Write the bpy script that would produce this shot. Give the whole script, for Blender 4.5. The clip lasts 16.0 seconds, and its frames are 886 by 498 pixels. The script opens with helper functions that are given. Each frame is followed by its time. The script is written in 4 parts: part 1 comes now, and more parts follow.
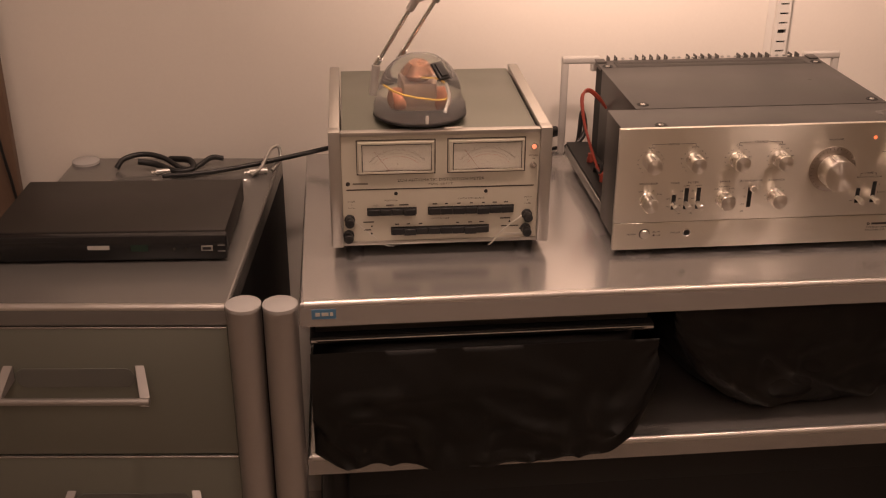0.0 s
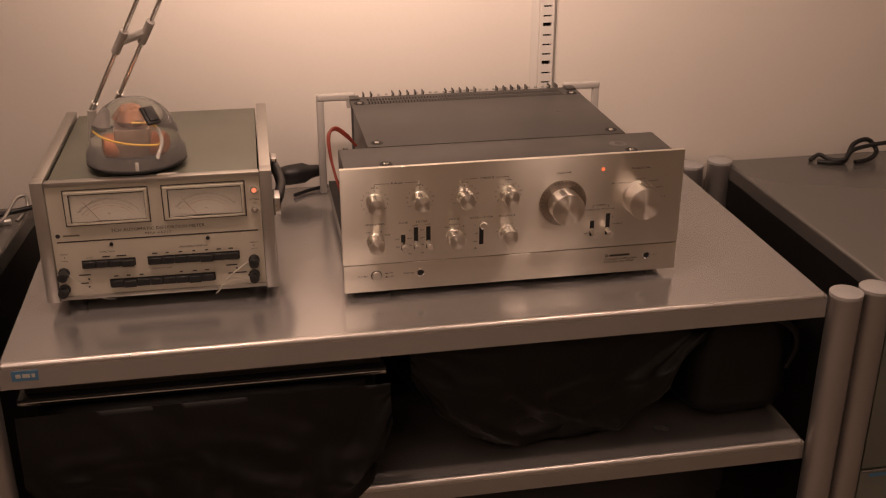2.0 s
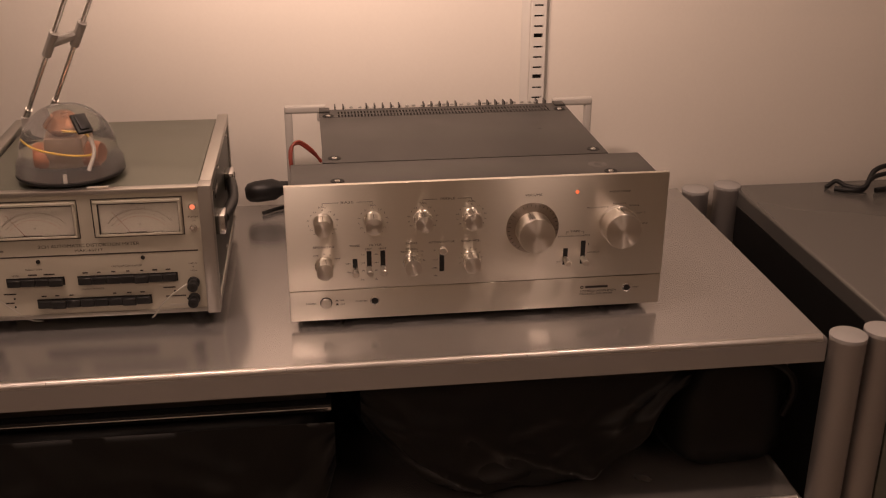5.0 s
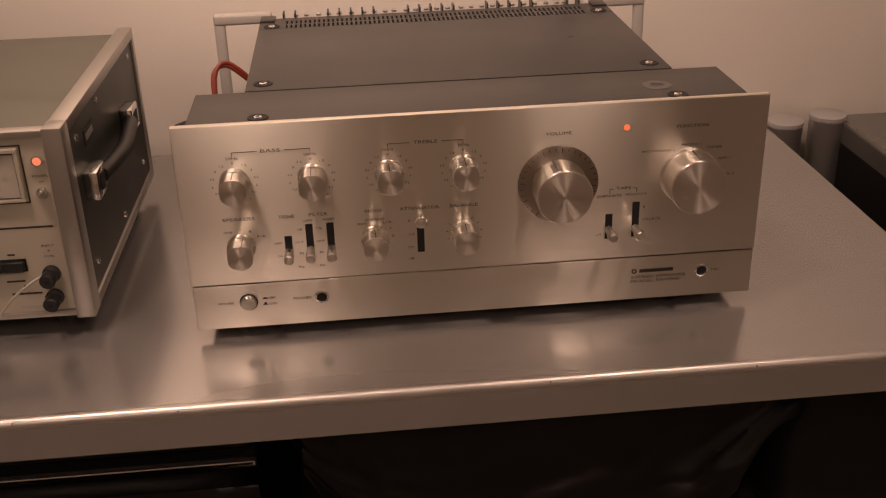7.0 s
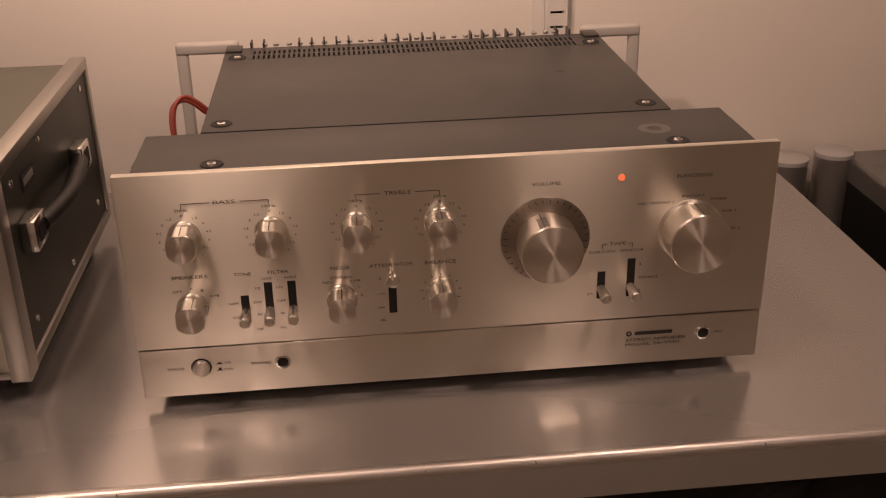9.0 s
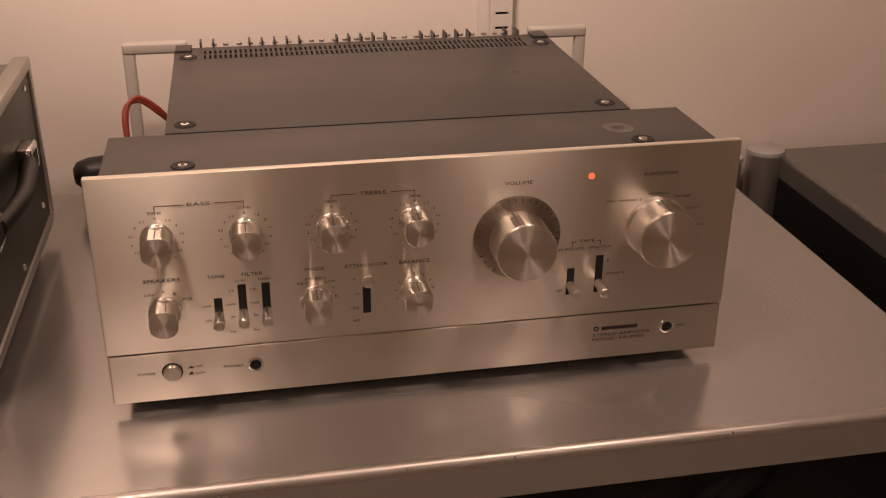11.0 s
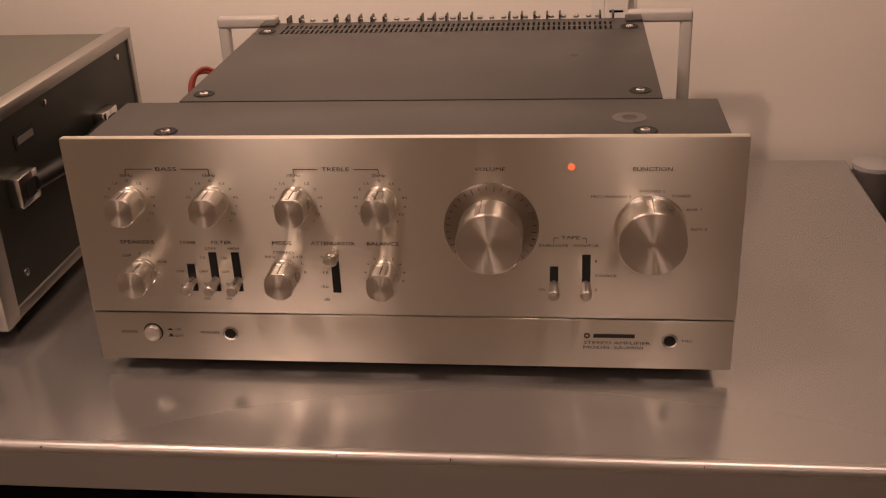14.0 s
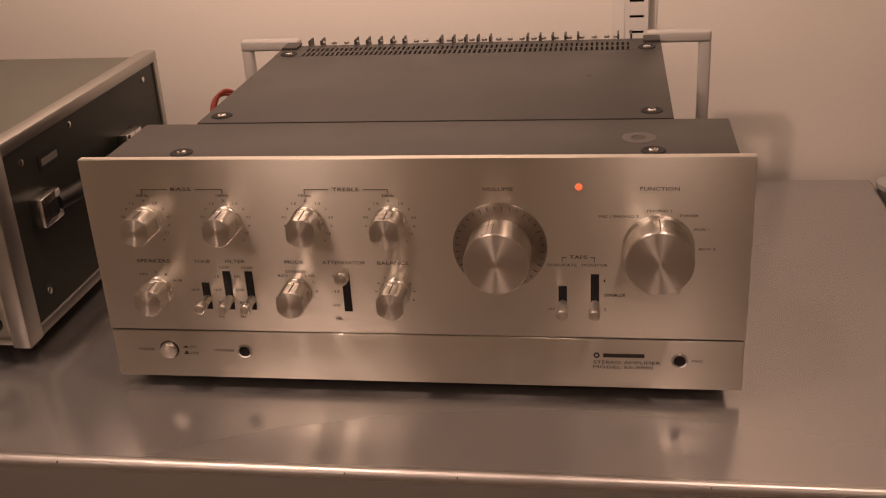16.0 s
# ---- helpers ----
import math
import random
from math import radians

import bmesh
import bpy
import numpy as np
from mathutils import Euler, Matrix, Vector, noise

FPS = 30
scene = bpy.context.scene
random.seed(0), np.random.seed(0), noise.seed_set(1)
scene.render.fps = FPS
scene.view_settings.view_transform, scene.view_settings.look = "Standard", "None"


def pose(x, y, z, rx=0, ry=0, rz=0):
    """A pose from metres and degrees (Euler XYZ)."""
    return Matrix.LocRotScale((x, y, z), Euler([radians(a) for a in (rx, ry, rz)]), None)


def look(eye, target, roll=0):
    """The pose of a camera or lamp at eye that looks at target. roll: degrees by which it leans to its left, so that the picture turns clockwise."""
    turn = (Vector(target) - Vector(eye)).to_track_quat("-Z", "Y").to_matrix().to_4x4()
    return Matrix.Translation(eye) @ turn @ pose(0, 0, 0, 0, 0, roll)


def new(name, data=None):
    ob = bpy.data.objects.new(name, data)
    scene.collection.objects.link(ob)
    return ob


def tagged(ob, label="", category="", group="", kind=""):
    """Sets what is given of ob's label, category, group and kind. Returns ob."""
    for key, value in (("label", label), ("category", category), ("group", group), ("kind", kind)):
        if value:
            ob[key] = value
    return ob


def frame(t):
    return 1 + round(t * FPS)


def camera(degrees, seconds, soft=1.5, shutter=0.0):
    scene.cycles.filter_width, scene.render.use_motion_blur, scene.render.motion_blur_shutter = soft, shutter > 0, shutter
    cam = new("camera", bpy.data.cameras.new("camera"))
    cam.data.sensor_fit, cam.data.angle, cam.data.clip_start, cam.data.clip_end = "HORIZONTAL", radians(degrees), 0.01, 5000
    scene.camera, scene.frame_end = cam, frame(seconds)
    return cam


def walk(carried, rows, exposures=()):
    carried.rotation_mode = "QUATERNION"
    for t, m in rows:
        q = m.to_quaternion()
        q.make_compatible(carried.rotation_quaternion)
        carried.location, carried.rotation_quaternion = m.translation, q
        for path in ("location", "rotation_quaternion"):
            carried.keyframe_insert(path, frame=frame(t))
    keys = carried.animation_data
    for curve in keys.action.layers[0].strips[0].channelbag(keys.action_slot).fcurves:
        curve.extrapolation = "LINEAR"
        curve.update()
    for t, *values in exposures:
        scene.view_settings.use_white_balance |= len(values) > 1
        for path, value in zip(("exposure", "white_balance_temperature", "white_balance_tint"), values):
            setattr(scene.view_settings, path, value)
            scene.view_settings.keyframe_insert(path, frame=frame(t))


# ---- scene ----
cam = camera(45.0, 16.0, soft=1.2)
# seconds, eye, target, roll in degrees
PATH = [
    (0, (-0.616, -1.344, 1.407), (-0.434, 0.458, 0.56), 0.3),
    (0.5, (-0.555, -1.337, 1.419), (-0.299, 0.463, 0.586), -0.7),
    (1, (-0.491, -1.35, 1.426), (-0.208, 0.453, 0.608), -0.0),
    (1.5, (-0.416, -1.352, 1.423), (-0.081, 0.449, 0.621), 0.5),
    (2, (-0.347, -1.328, 1.409), (-0.014, 0.475, 0.609), 0.0),
    (2.5, (-0.299, -1.3, 1.387), (-0.001, 0.512, 0.595), 1.9),
    (3, (-0.282, -1.302, 1.388), (-0.021, 0.524, 0.617), 1.0),
    (3.5, (-0.275, -1.326, 1.394), (-0.027, 0.512, 0.646), 0.8),
    (4, (-0.259, -1.336, 1.402), (-0.012, 0.506, 0.662), 0.6),
    (6.5, (-0.12, -0.885, 1.245), (0.075, 0.917, 0.399), -1.2),
    (7, (-0.1, -0.803, 1.213), (0.057, 0.991, 0.344), -1.7),
    (7.5, (-0.097, -0.77, 1.204), (0.044, 1.017, 0.316), -1.9),
    (8, (-0.09, -0.735, 1.195), (0.055, 1.053, 0.312), -1.9),
    (8.5, (-0.08, -0.713, 1.206), (0.079, 1.091, 0.357), -1.4),
    (9, (-0.078, -0.711, 1.206), (0.096, 1.094, 0.361), -1.2),
    (11.5, (-0.137, -0.708, 1.21), (0.249, 1.063, 0.364), 0.1),
    (12, (-0.129, -0.709, 1.211), (0.259, 1.065, 0.375), -0.8),
    (12.5, (-0.061, -0.702, 1.202), (0.135, 1.104, 0.366), -1.6),
    (13, (0.017, -0.697, 1.201), (0.021, 1.114, 0.352), -1.8),
    (13.5, (0.072, -0.696, 1.193), (-0.072, 1.114, 0.354), -2.1),
    (14, (0.119, -0.687, 1.183), (-0.109, 1.11, 0.336), -2.6),
    (14.5, (0.143, -0.682, 1.181), (-0.126, 1.123, 0.364), -3.8),
    (15, (0.149, -0.681, 1.18), (-0.155, 1.121, 0.368), -3.9),
    (15.5, (0.151, -0.686, 1.18), (-0.144, 1.119, 0.37), -3.6),
    (16, (0.143, -0.69, 1.184), (-0.163, 1.113, 0.375), -3.5),
]
walk(cam, [(t, look(eye, target, roll)) for t, eye, target, roll in PATH],
     [(0, 0.40), (1.5, 0.10), (4, -0.12), (6.5, -0.14), (9, -0.14), (12, -0.02), (14, -0.10), (16, -0.10)])

# ---- light ----
world = bpy.data.worlds.new("world")
world.use_nodes = True
world.node_tree.nodes["Background"].inputs["Color"].default_value = (0.02, 0.016, 0.012, 1)
scene.world = world
WARM = (1.0, 0.67, 0.525)


def lamp(name, place, target, size, watts, colour=WARM, spread=180):
    data = bpy.data.lights.new(name, "AREA")
    data.shape, data.size, data.energy, data.color, data.spread = "DISK", size, watts, colour, radians(spread)
    ob = new(name, data)
    ob.matrix_world = look(place, target)
    return ob


# the desk lamp's reflector, turned to the wall, and two small ceiling spots
HEADLIGHT = (-0.258, -0.105, 1.572)
spot = new("desk_lamp_light", bpy.data.lights.new("desk_lamp_light", "SPOT"))
spot.data.energy, spot.data.color, spot.data.spot_size, spot.data.spot_blend, spot.data.shadow_soft_size = 37, WARM, radians(130), 0.8, 0.02
spot.matrix_world = look(HEADLIGHT, (HEADLIGHT[0] + 0.22, HEADLIGHT[1] + 0.98, HEADLIGHT[2] + 0.02))
lamp("ceiling_spot_light", (-0.60, -0.36, 2.44), (-0.2, -0.05, 0.8), 0.12, 4.0, spread=120)
lamp("ceiling_spot_light", (0.50, -0.36, 2.44), (0.1, -0.05, 0.8), 0.12, 3.2, spread=120)
# added unseen fill: one for light bounced off the ceiling, two for the room
lamp("ceiling_bounce_fill", (-0.70, -0.55, 2.47), (-0.70, -0.55, 0), 0.8, 4.5)
lamp("room_fill", (-1.05, -2.0, 2.44), (-0.8, -1.2, 0), 1.0, 11.0)
lamp("room_fill", (0.95, -2.0, 2.44), (0.6, -1.2, 0), 0.8, 5.0)


# ---- materials ----
def material(name, colour, rough=0.5, metal=0.0, rvar=0.05, grain=0.0, scale=60.0, stretch=(1, 1, 1), bump=0.0, wear=0.0, wear_scale=6.0, spec=0.5, aniso=0.0, tangent=None, radial=None, coat=0.0):
    m = bpy.data.materials.new(name)
    m.use_nodes = True
    t = m.node_tree
    b = t.nodes["Principled BSDF"]
    b.inputs["Base Color"].default_value = (*colour, 1)
    b.inputs["Roughness"].default_value = rough
    b.inputs["Metallic"].default_value = metal
    b.inputs["Specular IOR Level"].default_value = spec
    b.inputs["Coat Weight"].default_value = coat
    tc = t.nodes.new("ShaderNodeTexCoord")
    mp = t.nodes.new("ShaderNodeMapping")
    mp.inputs["Scale"].default_value = stretch
    t.links.new(tc.outputs["Object"], mp.inputs["Vector"])
    fine = t.nodes.new("ShaderNodeTexNoise")
    fine.inputs["Scale"].default_value = scale
    fine.inputs["Detail"].default_value = 4
    t.links.new(mp.outputs["Vector"], fine.inputs["Vector"])
    wide = t.nodes.new("ShaderNodeTexNoise")
    wide.inputs["Scale"].default_value = wear_scale
    wide.inputs["Detail"].default_value = 5
    t.links.new(tc.outputs["Object"], wide.inputs["Vector"])
    if grain or wear:
        a = t.nodes.new("ShaderNodeMath")
        a.operation = "MULTIPLY_ADD"
        a.inputs[1].default_value, a.inputs[2].default_value = grain * 2, 1 - grain - wear
        t.links.new(fine.outputs["Fac"], a.inputs[0])
        c = t.nodes.new("ShaderNodeMath")
        c.operation = "MULTIPLY_ADD"
        c.inputs[1].default_value = wear * 2
        t.links.new(wide.outputs["Fac"], c.inputs[0])
        t.links.new(a.outputs[0], c.inputs[2])
        mix = t.nodes.new("ShaderNodeVectorMath")
        mix.operation = "SCALE"
        mix.inputs[0].default_value = colour
        t.links.new(c.outputs[0], mix.inputs["Scale"])
        t.links.new(mix.outputs[0], b.inputs["Base Color"])
        r = t.nodes.new("ShaderNodeMapRange")
        r.inputs["From Min"].default_value, r.inputs["From Max"].default_value = 0.3, 0.7
        r.inputs["To Min"].default_value, r.inputs["To Max"].default_value = max(rough - rvar, 0.02), min(rough + rvar, 1)
        t.links.new(wide.outputs["Fac"], r.inputs["Value"])
        t.links.new(r.outputs[0], b.inputs["Roughness"])
    if bump:
        bp = t.nodes.new("ShaderNodeBump")
        bp.inputs["Strength"].default_value, bp.inputs["Distance"].default_value = 1.0, bump
        t.links.new(fine.outputs["Fac"], bp.inputs["Height"])
        t.links.new(bp.outputs["Normal"], b.inputs["Normal"])
    if aniso:
        b.inputs["Anisotropic"].default_value = aniso
        if tangent:
            v = t.nodes.new("ShaderNodeCombineXYZ")
            for k in range(3):
                v.inputs[k].default_value = tangent[k]
            t.links.new(v.outputs[0], b.inputs["Tangent"])
        if radial:
            v = t.nodes.new("ShaderNodeTangent")
            v.direction_type, v.axis = "RADIAL", radial
            b.inputs["Anisotropic Rotation"].default_value = 0.25
            t.links.new(v.outputs[0], b.inputs["Tangent"])
    return m


PAINT = material("wall_paint", (0.72, 0.68, 0.62), 0.85, grain=0.02, scale=180, bump=0.00012, wear=0.04, wear_scale=3)
TOP = material("grey_lacquer", (0.47, 0.455, 0.445), 0.21, rvar=0.012, metal=0.72, grain=0.008, scale=900, wear=0.05, wear_scale=5)
EDGE = material("silver_lacquer", (0.36, 0.345, 0.33), 0.26, rvar=0.02, metal=0.75, grain=0.03, scale=900, wear=0.04)
GREEN = material("green_grey_lacquer", (0.165, 0.172, 0.145), 0.36, metal=0.25, grain=0.03, scale=900, wear=0.05)
POST = material("satin_aluminium_tube", (0.40, 0.38, 0.365), 0.40, metal=0.85, grain=0.02, scale=700, wear=0.05)
CAP = material("grey_plastic_cap", (0.4, 0.39, 0.38), 0.5, grain=0.03, scale=400)
BLACK = material("black_plastic", (0.012, 0.012, 0.0125), 0.45, grain=0.05, scale=300)
# near-black, so the shade inside shelf and gaps is put into the colour
DARK = material("shaded_dark_steel", (0.010, 0.010, 0.010), 0.55, metal=0.2, grain=0.05)
PLATE = material("brushed_aluminium", (0.80, 0.765, 0.69), 0.30, rvar=0.008, metal=1.0, grain=0.04, scale=60, stretch=(1, 1, 45), bump=0.00001, wear=0.015, aniso=0.97, tangent=(0, 0, 1))
HOOD = material("dark_grey_hammered_paint", (0.046, 0.043, 0.040), 0.40, spec=0.35, metal=0.0, grain=0.04, scale=1500, bump=0.00003, wear=0.04)


# ---- mesh helpers ----
def thing(name, x, y, z, label, category, group=""):
    ob = new(name)
    ob.empty_display_size = 0.02
    ob.location = (x, y, z)
    return tagged(ob, label, category, group)


def origin(ob):
    v = Vector(ob.location)
    while ob.parent:
        ob = ob.parent
        v += Vector(ob.location)
    return v


def part(name, bm, mat, parent=None, label="", smooth=40):
    me = bpy.data.meshes.new(name)
    at = origin(parent) if parent else Vector((0, 0, 0))
    bmesh.ops.translate(bm, verts=bm.verts, vec=-at)
    bmesh.ops.recalc_face_normals(bm, faces=bm.faces)
    if smooth:
        for f in bm.faces:
            f.smooth = True
        for e in bm.edges:
            if len(e.link_faces) == 2 and e.calc_face_angle(0) > radians(smooth):
                e.smooth = False
    bm.to_mesh(me)
    bm.free()
    me.materials.append(mat)
    ob = new(name, me)
    if parent:
        ob.parent = parent
    if label:
        ob["label"] = label
    return ob


def box(x0, x1, y0, y1, z0, z1, bevel=0.0, seg=2, bm=None):
    own = bmesh.new()
    bmesh.ops.create_cube(own, size=1)
    bmesh.ops.scale(own, verts=own.verts, vec=(x1 - x0, y1 - y0, z1 - z0))
    bmesh.ops.translate(own, verts=own.verts, vec=((x0 + x1) / 2, (y0 + y1) / 2, (z0 + z1) / 2))
    if bevel:
        bmesh.ops.bevel(own, geom=own.edges[:], offset=bevel, segments=seg, affect="EDGES", profile=0.5)
    return join(bm, own)


def join(bm, own):
    if bm is None:
        return own
    me = bpy.data.meshes.new("tmp")
    own.to_mesh(me)
    own.free()
    bm.from_mesh(me)
    bpy.data.meshes.remove(me)
    return bm


AXES = {"x": (0, 90, 0), "y": (90, 0, 0), "z": (0, 0, 0)}


def lathe(profile, at, axis="z", seg=32, bm=None, caps=True):
    """Turned body: profile of (radius, height along the axis); y runs towards the viewer (-y)."""
    own = bmesh.new()
    rings = []
    for r, h in profile:
        if r < 1e-6:
            rings.append([own.verts.new((0, 0, h))])
        else:
            rings.append([own.verts.new((r * math.cos(a), r * math.sin(a), h)) for a in [2 * math.pi * k / seg for k in range(seg)]])
    for a, b in zip(rings, rings[1:]):
        for k in range(seg):
            q = [a[k % len(a)], a[(k + 1) % len(a)], b[(k + 1) % len(b)], b[k % len(b)]]
            q = list(dict.fromkeys(q))
            if len(q) > 2:
                own.faces.new(q)
    for ring, flip in ((rings[0], True), (rings[-1], False)):
        if caps and len(ring) > 1:
            own.faces.new(ring[::-1] if flip else ring)
    rx, ry, rz = AXES[axis]
    bmesh.ops.transform(own, matrix=pose(*at, rx, ry, rz), verts=own.verts)
    return join(bm, own)


def cyl(r, h, at, axis="z", bevel=0.0, seg=32, bm=None):
    if bevel:
        return lathe([(r - bevel, 0), (r, bevel), (r, h - bevel), (r - bevel, h)], at, axis, seg, bm)
    return lathe([(r, 0), (r, h)], at, axis, seg, bm)


def tube(points, r, seg=10, steps=8, bm=None):
    """A round cable or rod through the points, smoothed by a Catmull-Rom curve."""
    p = [Vector(q) for q in points]
    if len(p) > 2 and steps > 1:
        ext = [2 * p[0] - p[1]] + p + [2 * p[-1] - p[-2]]
        line = []
        for i in range(len(p) - 1):
            a, b, c, d = ext[i:i + 4]
            for k in range(steps):
                t = k / steps
                line.append(0.5 * (2 * b + (c - a) * t + (2 * a - 5 * b + 4 * c - d) * t * t + (3 * b - a - 3 * c + d) * t ** 3))
        line.append(p[-1])
    else:
        line = p
    own = bmesh.new()
    rings, side = [], None
    for i, q in enumerate(line):
        way = (line[min(i + 1, len(line) - 1)] - line[max(i - 1, 0)]).normalized()
        if side is None:
            side = way.orthogonal().normalized()
        side = (side - way * side.dot(way)).normalized()
        up = way.cross(side)
        rings.append([own.verts.new(q + r * (math.cos(a) * side + math.sin(a) * up)) for a in [2 * math.pi * k / seg for k in range(seg)]])
    for a, b in zip(rings, rings[1:]):
        for k in range(seg):
            own.faces.new((a[k], a[(k + 1) % seg], b[(k + 1) % seg], b[k]))
    own.faces.new(rings[0][::-1])
    own.faces.new(rings[-1])
    return join(bm, own)


# ---- room ----
TZ, FRONT, BACK = 0.753, -0.102, 0.469   # table top height, its front edge, its back edge
WALL = 0.485
tagged(part("wall_north", box(-2.6, 2.4, WALL, WALL + 0.12, 0, 2.5), PAINT), "warm white painted plaster wall behind the cabinets", "wall", kind="structure")
tagged(part("wall_south", box(-2.6, 2.4, -3.12, -3.0, 0, 2.5), PAINT), "warm white painted plaster wall", "wall", kind="structure")
tagged(part("wall_east", box(2.4, 2.52, -3.12, WALL + 0.12, 0, 2.5), PAINT), "warm white painted plaster wall", "wall", kind="structure")
tagged(part("wall_west", box(-2.72, -2.6, -3.12, WALL + 0.12, 0, 2.5), PAINT), "warm white painted plaster wall", "wall", kind="structure")
tagged(part("ceiling", box(-2.72, 2.52, -3.12, WALL + 0.12, 2.5, 2.6), PAINT), "white painted ceiling", "ceiling", kind="structure")
tagged(part("floor", box(-2.72, 2.52, -3.12, WALL + 0.12, -0.1, 0), material("floor_vinyl", (0.3, 0.26, 0.22), 0.55, grain=0.1, scale=40, wear=0.1)), "beige floor", "floor", kind="structure")
# ---- more materials ----
INK = material("printed_black", (0.035, 0.028, 0.025), 0.6)
KNOB = material("turned_aluminium_side", (0.88, 0.845, 0.785), 0.27, metal=1.0, grain=0.03, scale=300, aniso=0.8, radial="Y")
KNOBTIP = material("spun_aluminium_face", (0.82, 0.785, 0.725), 0.36, rvar=0.01, metal=1.0, grain=0.02, scale=300, aniso=0.95, radial="Y")
DIAL = material("matt_bronze_dial", (0.40, 0.355, 0.31), 0.3, metal=1.0, grain=0.03, scale=300, aniso=0.6, radial="Y")
CHROME = material("chrome", (0.85, 0.84, 0.82), 0.12, metal=1.0, wear=0.03)
PIT = material("black_recess", (0.008, 0.008, 0.008), 0.7, grain=0.05)
SLOTDARK = material("vent_inside", (0.012, 0.012, 0.012), 0.8, grain=0.05)
CREAM = material("cream_enamel", (0.50, 0.47, 0.39), 0.45, grain=0.02, scale=700, wear=0.04)
ALU = material("satin_aluminium", (0.47, 0.455, 0.425), 0.36, metal=0.9, grain=0.03, scale=80, stretch=(1, 30, 30), wear=0.05)
OLIVE = material("olive_green_enamel", (0.135, 0.14, 0.11), 0.40, metal=0.15, grain=0.05, scale=1200, bump=0.00004, wear=0.07)
SIDE = material("dark_olive_gloss", (0.024, 0.027, 0.020), 0.40, metal=0.15, grain=0.05, scale=1200, bump=0.00003, wear=0.1)
FOG = material("clouded_clear_plastic", (0.47, 0.45, 0.42), 0.4, grain=0.03, wear=0.04)
RED = material("red_wire", (0.30, 0.05, 0.03), 0.45, grain=0.05)
LEATHER = material("black_nylon_cloth", (0.006, 0.0055, 0.005), 0.46, rvar=0.11, spec=0.24, grain=0.15, scale=900, bump=0.00015, wear=0.12, wear_scale=9)
GREYTOP = material("dark_grey_gloss_lacquer", (0.20, 0.195, 0.185), 0.24, rvar=0.015, metal=0.5, grain=0.03, scale=900, wear=0.04)
# brighter than the lacquer, imitates the highlight on front edges; also the knob flat
HIGHLIGHT_METAL = material("bright_highlight_metal", (0.56, 0.535, 0.51), 0.36, metal=0.9, grain=0.02, scale=300, wear=0.04, wear_scale=20)
STEEL = material("zinc_steel", (0.5, 0.49, 0.47), 0.4, metal=0.9, grain=0.05, wear=0.1)
WHITEM = material("white_enamel_rail", (0.66, 0.64, 0.6), 0.5, grain=0.02, wear=0.04)
PAPER = material("meter_scale_card", (0.47, 0.45, 0.40), 0.7, grain=0.02, scale=400)
# drawer lacquer darkened to paint the shade in the handle dish
DISH_SHADE = material("shaded_lacquer_dish", (0.11, 0.112, 0.10), 0.5, grain=0.05)
BROWN = material("brown_board", (0.12, 0.075, 0.05), 0.6, grain=0.15, scale=30, stretch=(8, 8, 1), wear=0.08)
NEEDLE = material("dark_red_needle", (0.16, 0.03, 0.02), 0.5)
BLUE = material("blue_sticker", (0.07, 0.19, 0.33), 0.45, grain=0.05)
YELLOW = material("yellow_wire", (0.65, 0.42, 0.05), 0.45, grain=0.05)
COPPER = material("copper_winding", (0.30, 0.11, 0.05), 0.45, metal=0.5, grain=0.2, scale=500)


def glow(name, colour, strength):
    m = bpy.data.materials.new(name)
    m.use_nodes = True
    b = m.node_tree.nodes["Principled BSDF"]
    b.inputs["Base Color"].default_value = (0.1, 0.02, 0.01, 1)
    b.inputs["Emission Color"].default_value = (*colour, 1)
    b.inputs["Emission Strength"].default_value = strength
    return m


def clear(name, colour, rough, mixture=0.8, ior=1.13):
    m = bpy.data.materials.new(name)
    m.use_nodes = True
    t = m.node_tree
    b = t.nodes["Principled BSDF"]
    b.inputs["Base Color"].default_value = (*colour, 1)
    b.inputs["Roughness"].default_value = rough
    b.inputs["Transmission Weight"].default_value = mixture
    b.inputs["IOR"].default_value = ior
    return m


LEDON = glow("orange_lamp", (1.0, 0.17, 0.06), 1.1)
DOME = clear("clear_plastic_dome", (1.0, 0.99, 0.97), 0.03, 0.96, 1.13)
GLASS = clear("meter_window", (0.97, 0.96, 0.93), 0.02, 1.0)


def text(body, x, z, width, height, y, parent, name="lettering", mat=None, label=""):
    """Printed words, centred on x, z, facing -y, fitted to a width and a height."""
    cu = bpy.data.curves.new("words", "FONT")
    cu.body, cu.align_x, cu.resolution_u, cu.offset = body, "CENTER", 2, 0.0
    tmp = bpy.data.objects.new("words", cu)
    me = bpy.data.meshes.new_from_object(tmp)
    bpy.data.objects.remove(tmp)
    bm = bmesh.new()
    bm.from_mesh(me)
    bpy.data.meshes.remove(me)
    if not bm.verts:
        return None
    xs, ys = [v.co.x for v in bm.verts], [v.co.y for v in bm.verts]
    cx, cy, w, h = (max(xs) + min(xs)) / 2, (max(ys) + min(ys)) / 2, max(xs) - min(xs), max(ys) - min(ys)
    sx, sz = width / w, height / h
    for v in bm.verts:
        v.co = Vector((x + (v.co.x - cx) * sx, y, z + (v.co.y - cy) * sz))
    ob = part(name, bm, mat or INK, parent, label, smooth=0)
    return ob


def bar(x0, x1, z0, z1, y, parent, name="print_mark", mat=None):
    return part(name, box(x0, x1, y - 0.0002, y + 0.0002, z0, z1), mat or INK, parent, smooth=0)


